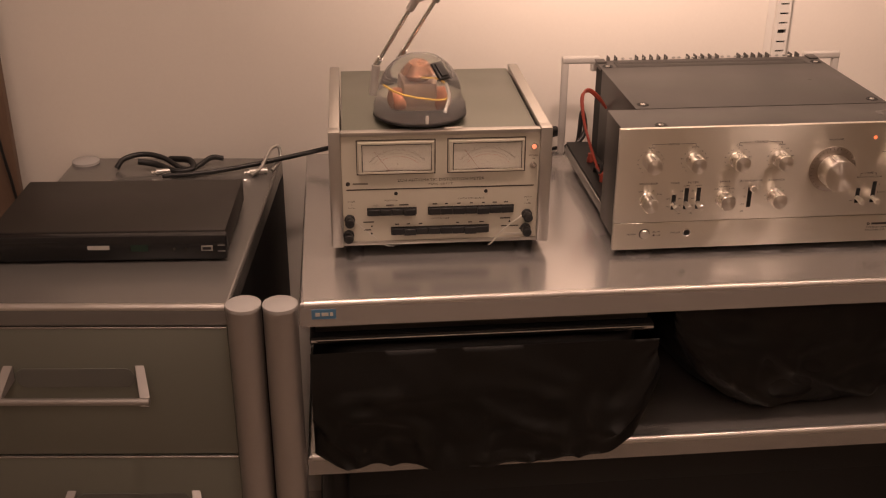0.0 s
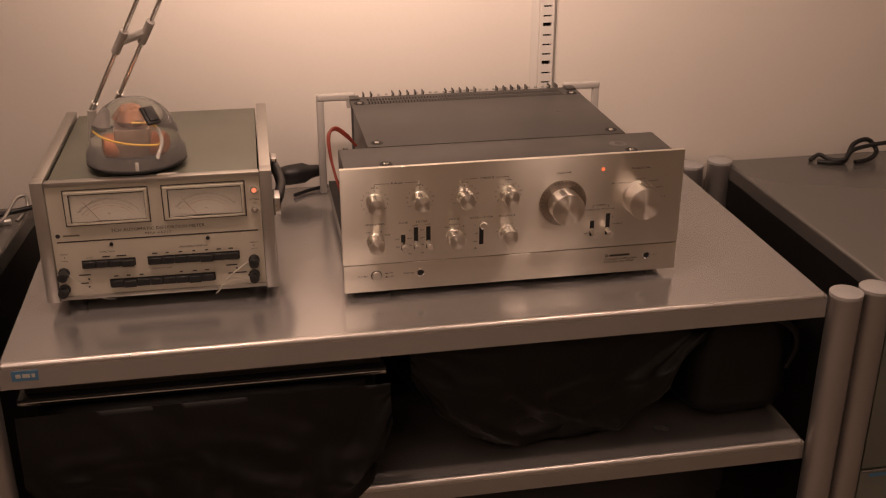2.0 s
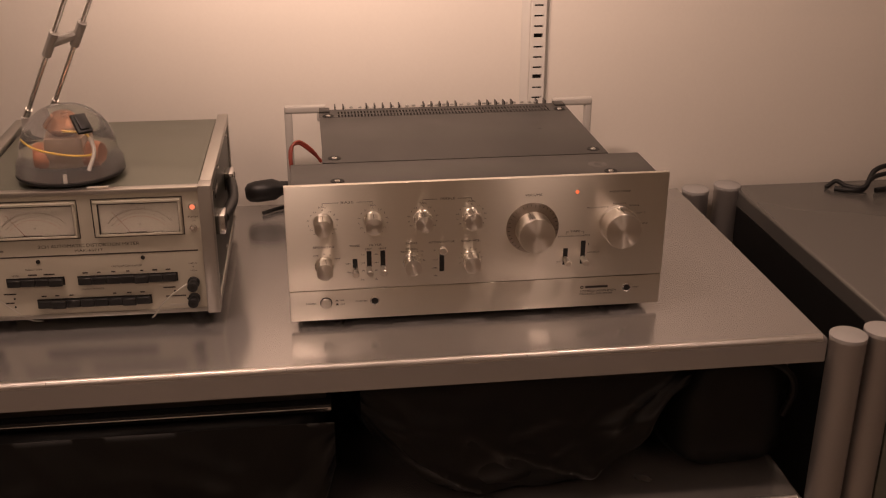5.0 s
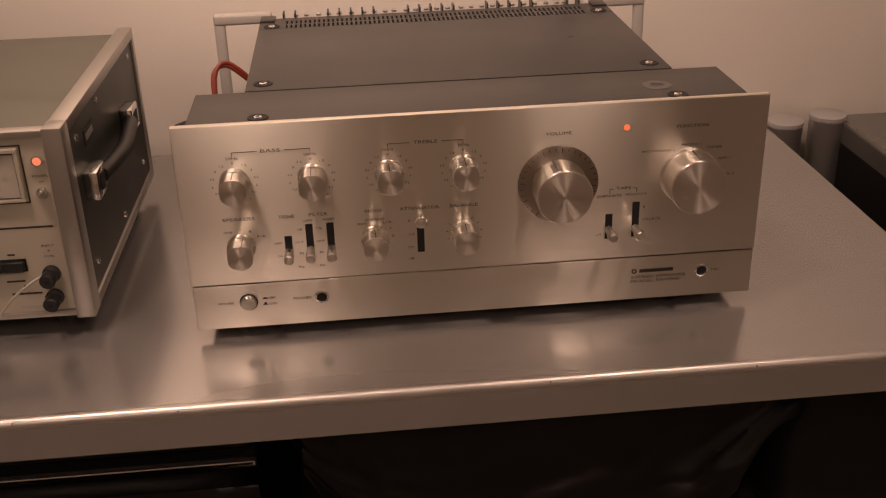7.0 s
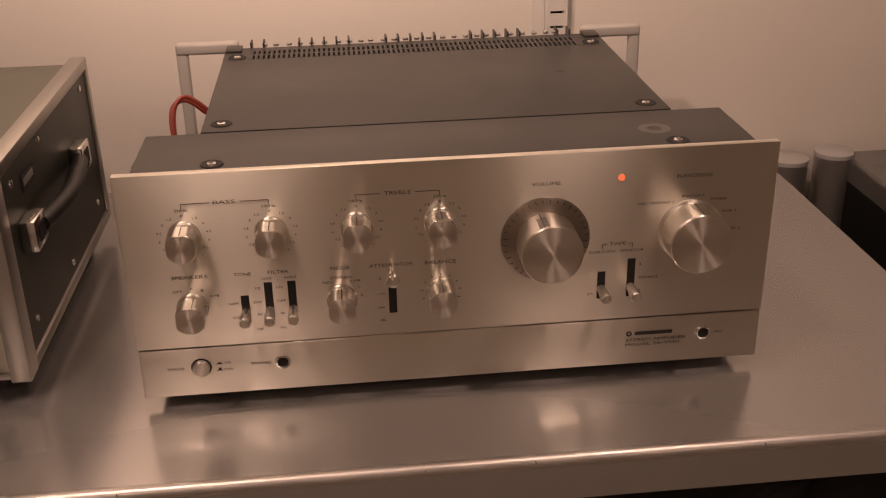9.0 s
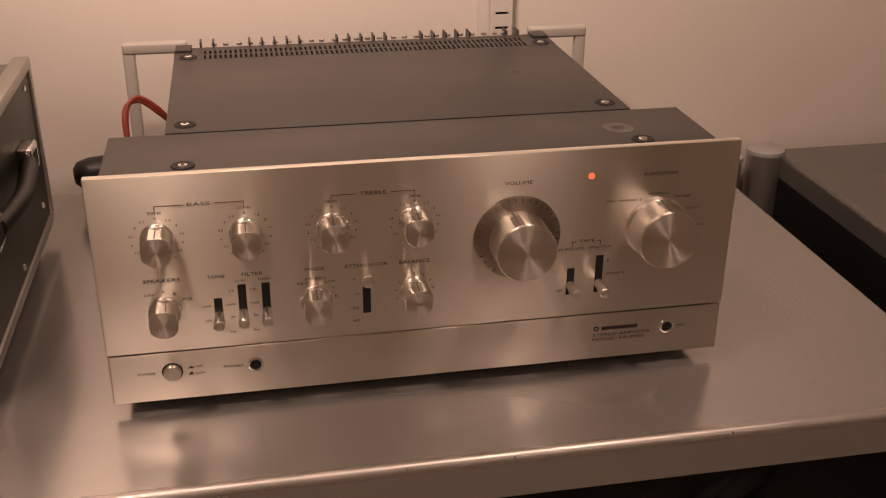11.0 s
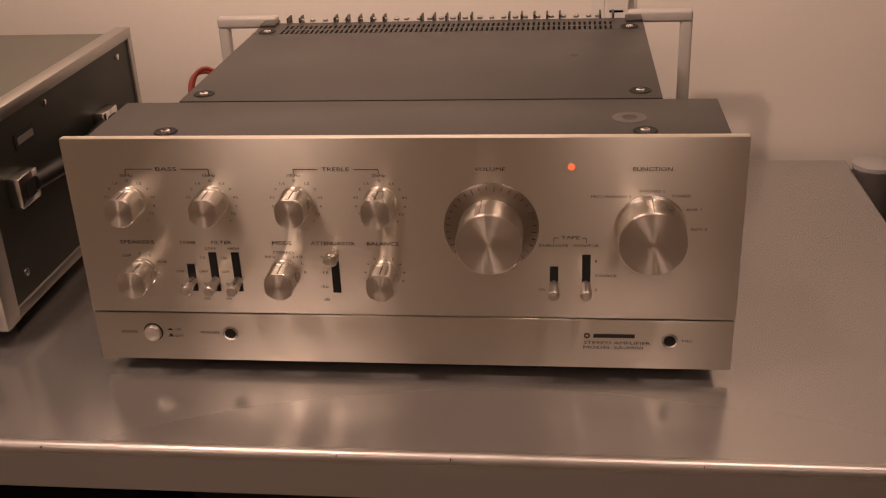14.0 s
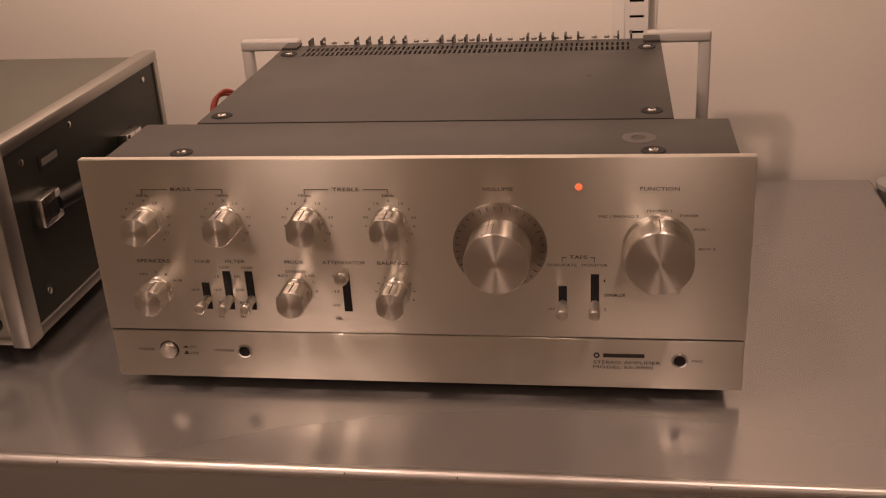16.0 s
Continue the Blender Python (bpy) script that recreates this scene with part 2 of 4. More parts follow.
# ---- the table and its neighbours ----
def post(x, y, parent, top=0.758, r=0.0225):
    p = part("post", cyl(r, top - 0.006, (x, y, 0)), POST, parent)
    part("cap", lathe([(r + 0.0006, top - 0.006), (r + 0.0006, top - 0.001), (r - 0.0006, top)], (x, y, 0)), CAP, p, "flat grey end cap")


def tray(name, x0, x1, y0, y1, z0, z1, mat, parent, label=""):
    """A folded sheet-metal board: rounded front edge."""
    bm = bmesh.new()
    bmesh.ops.create_cube(bm, size=1)
    bmesh.ops.scale(bm, verts=bm.verts, vec=(x1 - x0, y1 - y0, z1 - z0))
    bmesh.ops.translate(bm, verts=bm.verts, vec=((x0 + x1) / 2, (y0 + y1) / 2, (z0 + z1) / 2))
    bmesh.ops.bevel(bm, geom=[e for e in bm.edges if all(abs(v.co.z - z1) < 1e-5 for v in e.verts)], offset=0.006, segments=7, affect="EDGES", profile=0.5)
    ob = part(name, bm, mat, parent, label)
    # bright metal rod stands in for the highlight along the front edge
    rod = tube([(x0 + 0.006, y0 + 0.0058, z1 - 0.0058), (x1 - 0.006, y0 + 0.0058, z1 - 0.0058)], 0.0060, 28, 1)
    part("front_edge_highlight", rod, HIGHLIGHT_METAL, ob, "bright rod imitating the highlight on the rounded edge")
    return ob


bench = thing("shelf_table", -0.115, 0.19, 0, "grey lacquered steel shelf table with round aluminium posts", "table")
tray("tabletop", -0.6785, 0.428, FRONT, BACK, 0.717, TZ, TOP, bench, "smooth grey lacquered steel top")
tray("shelf", -0.6785, 0.428, FRONT, BACK, 0.479, 0.511, EDGE, bench)
tray("bottom_shelf", -0.6785, 0.428, FRONT, BACK, 0.10, 0.13, EDGE, bench)
# near-black sheet stands in for the shade under the top
part("dark_backing", box(-0.6785, 0.428, BACK - 0.004, BACK, 0.13, 0.717), DARK, bench)
for x, y in ((-0.7025, -0.108), (0.4515, -0.108), (0.4515, 0.446)):
    post(x, y, bench)
post(-0.64, 0.42, bench, 0.7165)
st = thing("sticker", -0.647, FRONT, 0.735, "small blue and white label stuck on the table edge", "label")
part("backing", box(-0.663, -0.631, FRONT - 0.0007, FRONT, 0.7285, 0.7425), BLUE, st, smooth=0)
for x0, x1 in ((-0.658, -0.652), (-0.650, -0.641), (-0.639, -0.635)):
    bar(x0, x1, 0.733, 0.738, FRONT - 0.001, st, mat=PAPER)


def drawer_unit(x0, x1, side_posts, name, label, fronts, mat, back=BACK):
    c = thing(name, (x0 + x1) / 2, 0.19, 0, label, "cabinet", "steel office cabinets")
    tray("top", x0, x1, FRONT, back, 0.724, TZ, GREYTOP, c)
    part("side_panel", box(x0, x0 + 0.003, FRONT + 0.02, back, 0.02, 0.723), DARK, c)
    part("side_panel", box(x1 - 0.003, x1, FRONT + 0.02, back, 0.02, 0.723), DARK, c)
    part("dark_backing", box(x0 + 0.003, x1 - 0.003, back - 0.003, back, 0.02, 0.723), DARK, c)
    part("base", box(x0 + 0.003, x1 - 0.003, FRONT + 0.02, back - 0.003, 0.02, 0.04), mat, c)
    for x, y in side_posts:
        post(x, y, c)
    for z0, z1, hx in fronts:
        d = part("drawer", box(x0 + 0.004, x1 - 0.004, FRONT + 0.001, FRONT + 0.022, z0, z1, 0.0015), mat, c)
        # lighter tube added to draw the highlight line on the drawer's top edge
        part("drawer_edge_highlight", tube([(x0 + 0.006, FRONT + 0.0025, z1 - 0.0018), (x1 - 0.006, FRONT + 0.0025, z1 - 0.0018)], 0.0022, 12, 1), EDGE, d)
        if hx:
            zc = z1 - 0.078
            # flat plate behind a bow handle; its darker colour paints the dish's shade
            own = bmesh.new()
            ring = []
            for k in range(24):
                a = 2 * math.pi * k / 24
                ring.append((hx + math.copysign(0.066, math.cos(a)) + 0.013 * math.cos(a), zc + 0.001 + 0.0145 * math.sin(a)))
            va = [own.verts.new((px, FRONT - 0.0006, pz)) for px, pz in ring]
            vb = [own.verts.new((px, FRONT + 0.002, pz)) for px, pz in ring]
            own.faces.new(va), own.faces.new(vb[::-1])
            for k in range(24):
                own.faces.new((va[k], va[(k + 1) % 24], vb[(k + 1) % 24], vb[k]))
            part("finger_recess_shade", own, DISH_SHADE, d, "flat rounded plate coloured as the shaded dish behind the handle", smooth=0)
            bm = tube([(hx - 0.104, FRONT - 0.032, zc - 0.016), (hx + 0.104, FRONT - 0.032, zc - 0.016)], 0.0052, 12, 1)
            for s in (-1, 1):
                own = bmesh.new()
                q = [(hx + s * 0.104, FRONT - 0.036, zc - 0.021), (hx + s * 0.104, FRONT - 0.028, zc - 0.0105), (hx + s * 0.093, FRONT, zc + 0.02), (hx + s * 0.093, FRONT, zc - 0.012)]
                w = [(hx + s * 0.093, FRONT - 0.036, zc - 0.021), (hx + s * 0.091, FRONT - 0.028, zc - 0.0105), (hx + s * 0.081, FRONT, zc + 0.02), (hx + s * 0.081, FRONT, zc - 0.002)]
                va, vb = [own.verts.new(p) for p in q], [own.verts.new(p) for p in w]
                own.faces.new(va), own.faces.new(vb[::-1])
                for k in range(4):
                    own.faces.new((va[k], va[(k + 1) % 4], vb[(k + 1) % 4], vb[k]))
                join(bm, own)
            part("handle", bm, POST, d, "satin aluminium bow handle")
    return c


left_unit = drawer_unit(-1.13, -0.769, [(-0.749, -0.104), (-1.105, 0.425)], "drawer_cabinet", "green-grey steel drawer cabinet with aluminium bow handles", [(0.520, 0.721, -0.981), (0.316, 0.516, -0.925), (0.05, 0.312, -0.95)], GREEN, 0.452)
turn = Matrix.Translation((-0.749, -0.097, 0)) @ Matrix.Rotation(radians(-5), 4, "Z") @ Matrix.Translation((0.749, 0.097, 0))
left_unit.matrix_basis = turn @ Matrix.Translation(left_unit.location)
drawer_unit(0.527, 1.20, [(0.5015, -0.100), (0.5140, 0.460)], "steel_cabinet", "grey steel cabinet beside the shelf table", [(0.445, 0.721, 0), (0.05, 0.441, 0)], GREEN)
bar(0.545, 0.579, 0.430, 0.436, FRONT - 0.0006, bpy.data.objects["steel_cabinet"], "sticker", BLUE)

# ---- amplifier ----
P0 = 0.765   # lower edge of its faceplate
amp = thing("amplifier", 0, 0.17, TZ, "brushed silver stereo amplifier with many aluminium knobs, switched on", "amplifier")
up = part("faceplate", box(-0.24, 0.24, 0, 0.007, P0 + 0.0396, P0 + 0.178, 0.0007), PLATE, amp, "horizontally brushed aluminium front")
part("lower_faceplate", box(-0.2395, 0.2395, -0.0004, 0.007, P0 - 0.002, P0 + 0.0388, 0.0012), PLATE, amp, "brushed aluminium lower strip")
part("hood", box(-0.232, 0.232, 0.007, 0.1080, P0 + 0.003, 0.936, 0.0012), HOOD, amp, "dark grey painted steel hood")
part("chassis", box(-0.2285, 0.2285, 0.1080, 0.3844, P0 + 0.003, P0 + 0.02, 0.001), STEEL, amp)
part("rear_body", box(-0.187, 0.189, 0.1096, 0.3285, P0 + 0.02, 0.9345), HOOD, amp)
part("top_cover", box(-0.1895, 0.1915, 0.1096, 0.3285, 0.9346, 0.9362, 0.0006), HOOD, amp, "dark grey steel cover plate")
part("vent_floor", box(-0.187, 0.189, 0.3285, 0.3675, P0 + 0.02, 0.931), SLOTDARK, amp)
bm = bmesh.new()
for k in range(67):
    x = -0.1625 + k * 0.325 / 66
    box(x - 0.00135, x + 0.00135, 0.3285, 0.3675, 0.9335, 0.9362, bm=bm)
box(-0.1895, -0.1612, 0.3285, 0.3675, 0.931, 0.9362, bm=bm)
box(0.1612, 0.1915, 0.3285, 0.3675, 0.931, 0.9362, bm=bm)
box(-0.17, 0.17, 0.3427, 0.3475, 0.9334, 0.9361, bm=bm)
box(-0.17, 0.17, 0.3601, 0.3675, 0.9334, 0.9361, bm=bm)
part("vent_grille", bm, HOOD, amp, "two rows of narrow vent slots")
part("heat_sink", box(-0.18, 0.18, 0.3675, 0.3739, P0 + 0.02, 0.936), HOOD, amp)
for x0, n in ((-0.1645, 2), (-0.116, 5), (-0.0273, 5), (0.0608, 5), (0.151, 2)):
    for k in range(n):
        x = x0 + k * 0.0126
        part("fin", box(x - 0.001, x + 0.001, 0.3739, 0.3907, P0 + 0.02, 0.9408, 0.0004, 1), HOOD, amp)
bm = bmesh.new()
rng = random.Random(4)
for k in range(26):
    x = -0.15 + k * 0.012 + rng.uniform(-0.002, 0.002)
    lathe([(0.0028, 0), (0.0028, 0.002), (0.001, 0.003)], (x, 0.3802, 0.936), "z", 8, bm)
part("transistor_screw", bm, STEEL, amp, "row of small screw heads between the fins")
for x in (-0.189, 0.175):
    part("corner_post", box(x, x + 0.016, 0.3559, 0.3781, 0.936, 0.9385, 0.0008), HOOD, amp)
for x, y in ((-0.1745, 0.1280), (0.1755, 0.1280), (-0.176, 0.3369), (0.1775, 0.3369), (-0.174, 0.0345), (0.1735, 0.0325)):
    s = part("screw_dish", lathe([(0.0088, 0), (0.0080, 0.0008), (0.0050, 0.0001), (0, 0.0001)], (x, y, 0.9363), "z", 24), PIT, amp, "dark dished washer")
    part("screw", lathe([(0.0038, 0), (0.0034, 0.0012), (0.0024, 0.0017), (0.0022, 0.001), (0, 0.001)], (x, y, 0.9364), "z", 20), CHROME, s, "bright recessed screw")
    part("cross_slot", box(x - 0.0018, x + 0.0018, y - 0.0004, y + 0.0004, 0.9373, 0.9377), PIT, s, smooth=0)
bm = lathe([(0.0055, 0), (0.0125, 0), (0.0125, 0.0001), (0.0055, 0.0001), (0.0055, 0)], (0.164, 0.0625, 0.9361), "z", 32, None, False)
part("ring_mark", bm, material("worn_ring", (0.115, 0.107, 0.10), 0.6, grain=0.25, scale=300, wear=0.15, wear_scale=60), amp, "faint pale ring stain on the hood")
part("scuff", lathe([(0.0035, 0), (0.0035, 0.00012)], (0.125, 0.235, 0.9362), "z", 12), BLACK, amp)
for x in (-0.19, 0.19):
    for y in (0.035, 0.3):
        part("foot", lathe([(0.019, 0), (0.021, 0.004), (0.018, P0 + 0.004 - TZ)], (x, y, TZ), "z", 24), BLACK, amp, "black rubber foot")


def knob(x, z, r, length, name="knob", flats=True, pointer=0.0):
    zc = P0 + z

    def trim(bm):
        # two flats and a flattened crown on the grip
        if flats:
            for v in bm.verts:
                if v.co.y < -0.0063:
                    v.co.x = min(max(v.co.x, x - 0.88 * r), x + 0.88 * r)
                    v.co.z = min(v.co.z, zc + 0.9 * r)
        return bm

    k = part(name, trim(lathe([(r * 1.04, 0), (r * 1.04, 0.0022), (r * 0.985, 0.0028), (r * 0.985, 0.0042), (r, 0.0048), (r, 0.0062), (r, 0.0066), (r, length - 0.0004), (r - 0.0004, length)], (x, 0, zc), "y", 48)), KNOB, amp, "turned aluminium knob", 30)
    part("knob_face", trim(lathe([(r - 0.0005, 0.0), (r - 0.0006, 0.0007), (r * 0.5, 0.0007), (0, 0.0007)], (x, -length, zc), "y", 48)), KNOBTIP, k, "spun aluminium knob face")
    own = box(-0.00028, 0.00028, -length + 0.001, -0.005, r * (0.9 if flats else 1) - 0.0004, r * (0.9 if flats else 1) + 0.0003)
    bmesh.ops.transform(own, matrix=pose(x, 0, zc, 0, pointer, 0), verts=own.verts)
    part("pointer", own, INK, k, smooth=0)
    return k


for x, tops in ((-0.1947, "50Hz"), (-0.1333, "100Hz"), (-0.0717, "10kHz"), (-0.0112, "20kHz")):
    knob(x, 0.1305, 0.0114, 0.0225)
    text(tops, x, P0 + 0.1505, 0.0095, 0.0022, -0.0003, amp)
    text("0", x, P0 + 0.1465, 0.0018, 0.0021, -0.0003, amp)
    for s in (-1, 1):
        for word, a in (("1.5", 30), ("3", 53), ("4.5", 78), ("6", 102), ("7.5", 126)):
            text(word, x + s * 0.0178 * math.sin(radians(a)), P0 + 0.1305 + 0.016 * math.cos(radians(a)), 0.0015 + 0.0013 * (len(word) > 1) * 1.5, 0.0018, -0.0003, amp)
    text("-", x - 0.0105, P0 + 0.1155, 0.0016, 0.0004, -0.0003, amp)
    text("+", x + 0.0115, P0 + 0.1155, 0.0015, 0.0015, -0.0003, amp)
for x, word, w in ((-0.195, "SPEAKERS", 0.0262), (-0.0857, "MODE", 0.0142), (-0.0115, "BALANCE", 0.0232)):
    knob(x, 0.0735, 0.0112, 0.0222, pointer=12 if word == "SPEAKERS" else 0)
    text(word, x, P0 + 0.098, w, 0.0028, -0.0003, amp)
for x, z, words, w, h in ((-0.1642, 0.1554, "BASS", 0.0155, 0.0028), (-0.0414, 0.1551, "TREBLE", 0.0195, 0.0028), (-0.1568, 0.0979, "TONE", 0.0128, 0.0026), (-0.1309, 0.0981, "FILTER", 0.0152, 0.0026),
                          (-0.1398, 0.0932, "LOW", 0.0078, 0.002), (-0.1226, 0.0932, "HIGH", 0.0085, 0.002), (-0.0481, 0.098, "ATTENUATOR", 0.0325, 0.0028), (-0.0855, 0.0902, "STEREO", 0.0155, 0.0022),
                          (-0.0953, 0.0868, "REV", 0.008, 0.002), (-0.0748, 0.087, "L+R", 0.0075, 0.002), (-0.0704, 0.0744, "R", 0.002, 0.002), (-0.0722, 0.082, "L", 0.0016, 0.002), (-0.2048, 0.0868, "OFF", 0.007, 0.002), (-0.1946, 0.0889, "A", 0.002, 0.002),
                          (-0.1868, 0.0868, "B", 0.002, 0.002), (-0.1785, 0.082, "A+B", 0.0072, 0.002), (-0.1467, 0.0856, "15", 0.0034, 0.002), (-0.1307, 0.0857, "12k", 0.0048, 0.002), (-0.1652, 0.0742, "OFF", 0.0066, 0.002),
                          (-0.1645, 0.0625, "ON", 0.0044, 0.002), (-0.1478, 0.0742, "OFF", 0.0066, 0.002), (-0.1306, 0.0742, "OFF", 0.0066, 0.002), (-0.1470, 0.0640, "30", 0.0036, 0.002), (-0.1300, 0.0640, "8k", 0.0036, 0.002),
                          (-0.1477, 0.0517, "Hz", 0.0042, 0.002), (-0.1305, 0.0519, "Hz", 0.0042, 0.002), (-0.0570, 0.087, "0", 0.0018, 0.002), (-0.0564, 0.0745, "-15", 0.0062, 0.002), (-0.0574, 0.0629, "-30", 0.0064, 0.002), (-0.0562, 0.0523, "dB", 0.0044, 0.0022),
                          (-0.2132, 0.0221, "POWER", 0.0128, 0.0022), (-0.1748, 0.0251, "ON", 0.0046, 0.002), (-0.1743, 0.0193, "OFF", 0.0066, 0.002), (-0.1497, 0.0226, "PHONES", 0.0148, 0.0022),
                          (0.0666, 0.1552, "VOLUME", 0.0212, 0.0027), (0.1771, 0.1553, "FUNCTION", 0.0262, 0.0027), (0.1771, 0.1391, "PHONO 1", 0.0165, 0.002), (0.1497, 0.135, "MIC / PHONO 2", 0.0272, 0.002), (0.1967, 0.1356, "TUNER", 0.0132, 0.002),
                          (0.2056, 0.1255, "AUX 1", 0.0105, 0.002), (0.2098, 0.1109, "AUX 2", 0.0115, 0.002), (0.1222, 0.104, "TAPE", 0.0128, 0.0026), (0.1105, 0.0977, "DUPLICATE", 0.0205, 0.002), (0.1334, 0.0978, "MONITOR", 0.0178, 0.002),
                          (0.1473, 0.0743, "SOURCE", 0.0152, 0.002), (0.1403, 0.0857, "1", 0.001, 0.002), (0.1408, 0.063, "2", 0.0018, 0.002), (0.1023, 0.0628, "ON", 0.0044, 0.002), (0.1567, 0.0198, "STEREO AMPLIFIER", 0.0482, 0.0026),
                          (0.154, 0.0158, "MODEL SA-9900", 0.0432, 0.0026), (0.207, 0.0223, "MIC", 0.0075, 0.002)):
    text(words, x, P0 + z, w, h, -0.0007 if z < 0.038 else -0.0003, amp)
# plain marks in place of the maker's sign
part("maker_mark", lathe([(0.0012, 0), (0.0022, 0), (0.0022, 0.0003), (0.0012, 0.0003), (0.0012, 0)], (0.1349, -0.0005, P0 + 0.0255), "y", 20, None, False), INK, amp, smooth=0)
bar(0.1396, 0.1693, P0 + 0.0240, P0 + 0.0270, -0.0006, amp, "maker_bar")
for x0, x1, z, gap in ((-0.1945, -0.1331, 0.1553, 0.0215), (-0.0717, -0.0111, 0.155, 0.0255), (0.1106, 0.1333, 0.1036, 0.0165)):
    c = (x0 + x1) / 2
    for a, b in ((x0, c - gap / 2), (c + gap / 2, x1)):
        bar(a, b, P0 + z - 0.0002, P0 + z + 0.0002, -0.0003, amp, "bracket_line")
    for a in (x0, x1):
        bar(a - 0.0002, a + 0.0002, P0 + z - 0.0036, P0 + z - 0.0002, -0.0003, amp, "bracket_line")
for k in range(9):
    a = radians(-112 + 28 * k)
    own = box(-0.0002, 0.0002, -0.0004, 0, 0.0133, 0.0152)
    bmesh.ops.transform(own, matrix=pose(-0.0115, 0, P0 + 0.0735, 0, math.degrees(a), 0), verts=own.verts)
    part("scale_tick", own, INK, amp, smooth=0)
# volume control with its engraved dial
dial = part("volume_dial", lathe([(0.0335, 0.0), (0.0335, 0.0012), (0.0325, 0.0017), (0.0255, 0.0036), (0.0, 0.0036)], (0.0668, 0, P0 + 0.1115), "y", 64), DIAL, amp, "conical aluminium dial ring with a scale")
for k in range(30):
    a = -145 + 10 * k
    own = box(-0.0002, 0.0002, -0.0037, -0.0022, 0.0295 if k % 3 else 0.0268, 0.0318)
    bmesh.ops.transform(own, matrix=pose(0.0668, 0.0008, P0 + 0.1115, 0, a, 0), verts=own.verts)
    part("scale_tick", own, INK, dial, smooth=0)
vk = knob(0.0668, 0.1115, 0.0228, 0.030, "volume_knob", False, -15)
own = box(-0.0038, 0.0038, -0.0292, -0.012, 0.0205, 0.0231, 0.0003, 1)
bmesh.ops.transform(own, matrix=pose(0.0668, 0, P0 + 0.1115, 0, -15, 0), verts=own.verts)
part("pointer_flat", own, HIGHLIGHT_METAL, vk, "bright flat that carries the pointer")
knob(0.1771, 0.1118, 0.0232, 0.028, "function_knob", False)
rim = lathe([(0.0247, 0), (0.0247, 0.0016), (0.0238, 0.0022)], (0.1771, 0, P0 + 0.1118), "y", 64)
part("knob_collar", rim, KNOB, amp)


def slide(x, z0, z1, zl, square=True):
    s = part("switch_slot", box(x - 0.003, x + 0.003, -0.0003, 0.001, P0 + z0, P0 + z1), PIT, amp, "black switch slot", smooth=0)
    if square:
        lv = part("lever", lathe([(0.0034, 0), (0.0034, 0.008), (0.0041, 0.0105), (0.0041, 0.0185), (0.0036, 0.019)], (x, 0, P0 + zl), "y", 24), KNOB, s, "polished aluminium switch lever", 30)
        part("lever_face", lathe([(0.0036, 0), (0.0035, 0.0004), (0, 0.0004)], (x, -0.019, P0 + zl), "y", 24), KNOBTIP, lv)
    else:
        lv = part("lever", lathe([(0.0032, 0), (0.0032, 0.009), (0.0052, 0.0095), (0.0052, 0.0135), (0.0046, 0.014)], (x, 0, P0 + zl), "y", 24), KNOB, s, "round aluminium slider button")
        part("lever_face", lathe([(0.0045, 0.0), (0.0044, 0.0006), (0, 0.0006)], (x, -0.014, P0 + zl), "y", 24), KNOBTIP, lv)


slide(-0.1568, 0.058, 0.0803, 0.0668)
slide(-0.1392, 0.058, 0.090, 0.0668)
slide(-0.122, 0.058, 0.090, 0.0668)
slide(-0.0479, 0.058, 0.0895, 0.0905, False)
slide(0.1108, 0.0585, 0.0812, 0.0668)
slide(0.1336, 0.0588, 0.0907, 0.0668)
led = part("indicator_lamp", lathe([(0.0026, 0), (0.0023, 0.0009), (0, 0.0014)], (0.1225, 0, P0 + 0.1567), "y", 20), LEDON, amp, "glowing orange power lamp")
b = part("power_bezel", lathe([(0.0078, 0), (0.0076, 0.0009), (0.0068, 0.0009)], (-0.1946, 0, P0 + 0.0221), "y", 32), BLACK, amp)
part("power_button", lathe([(0.0066, 0), (0.0066, 0.0035), (0.0058, 0.0043), (0, 0.0043)], (-0.1946, 0, P0 + 0.0221), "y", 32), KNOBTIP, amp, "round aluminium push button")
for x in (-0.1334, 0.1943):
    j = part("jack_collar", lathe([(0.0062, 0), (0.0058, 0.0016), (0.0043, 0.0018), (0.0038, 0.0006)], (x, 0, P0 + 0.0225), "y", 32), CHROME, amp, "chrome jack socket")
    part("jack_hole", lathe([(0.0041, 0.0009), (0, 0.0010)], (x, 0, P0 + 0.0225), "y", 24), PIT, j)
for z, w in ((0.0248, 0.0), (0.0192, 0.0010)):
    bar(-0.183, -0.1786, P0 + z - 0.0006, P0 + z - 0.0001, -0.0007, amp)
    bar(-0.1818, -0.1798, P0 + z - 0.0001, P0 + z + 0.0007 + w, -0.0007, amp)
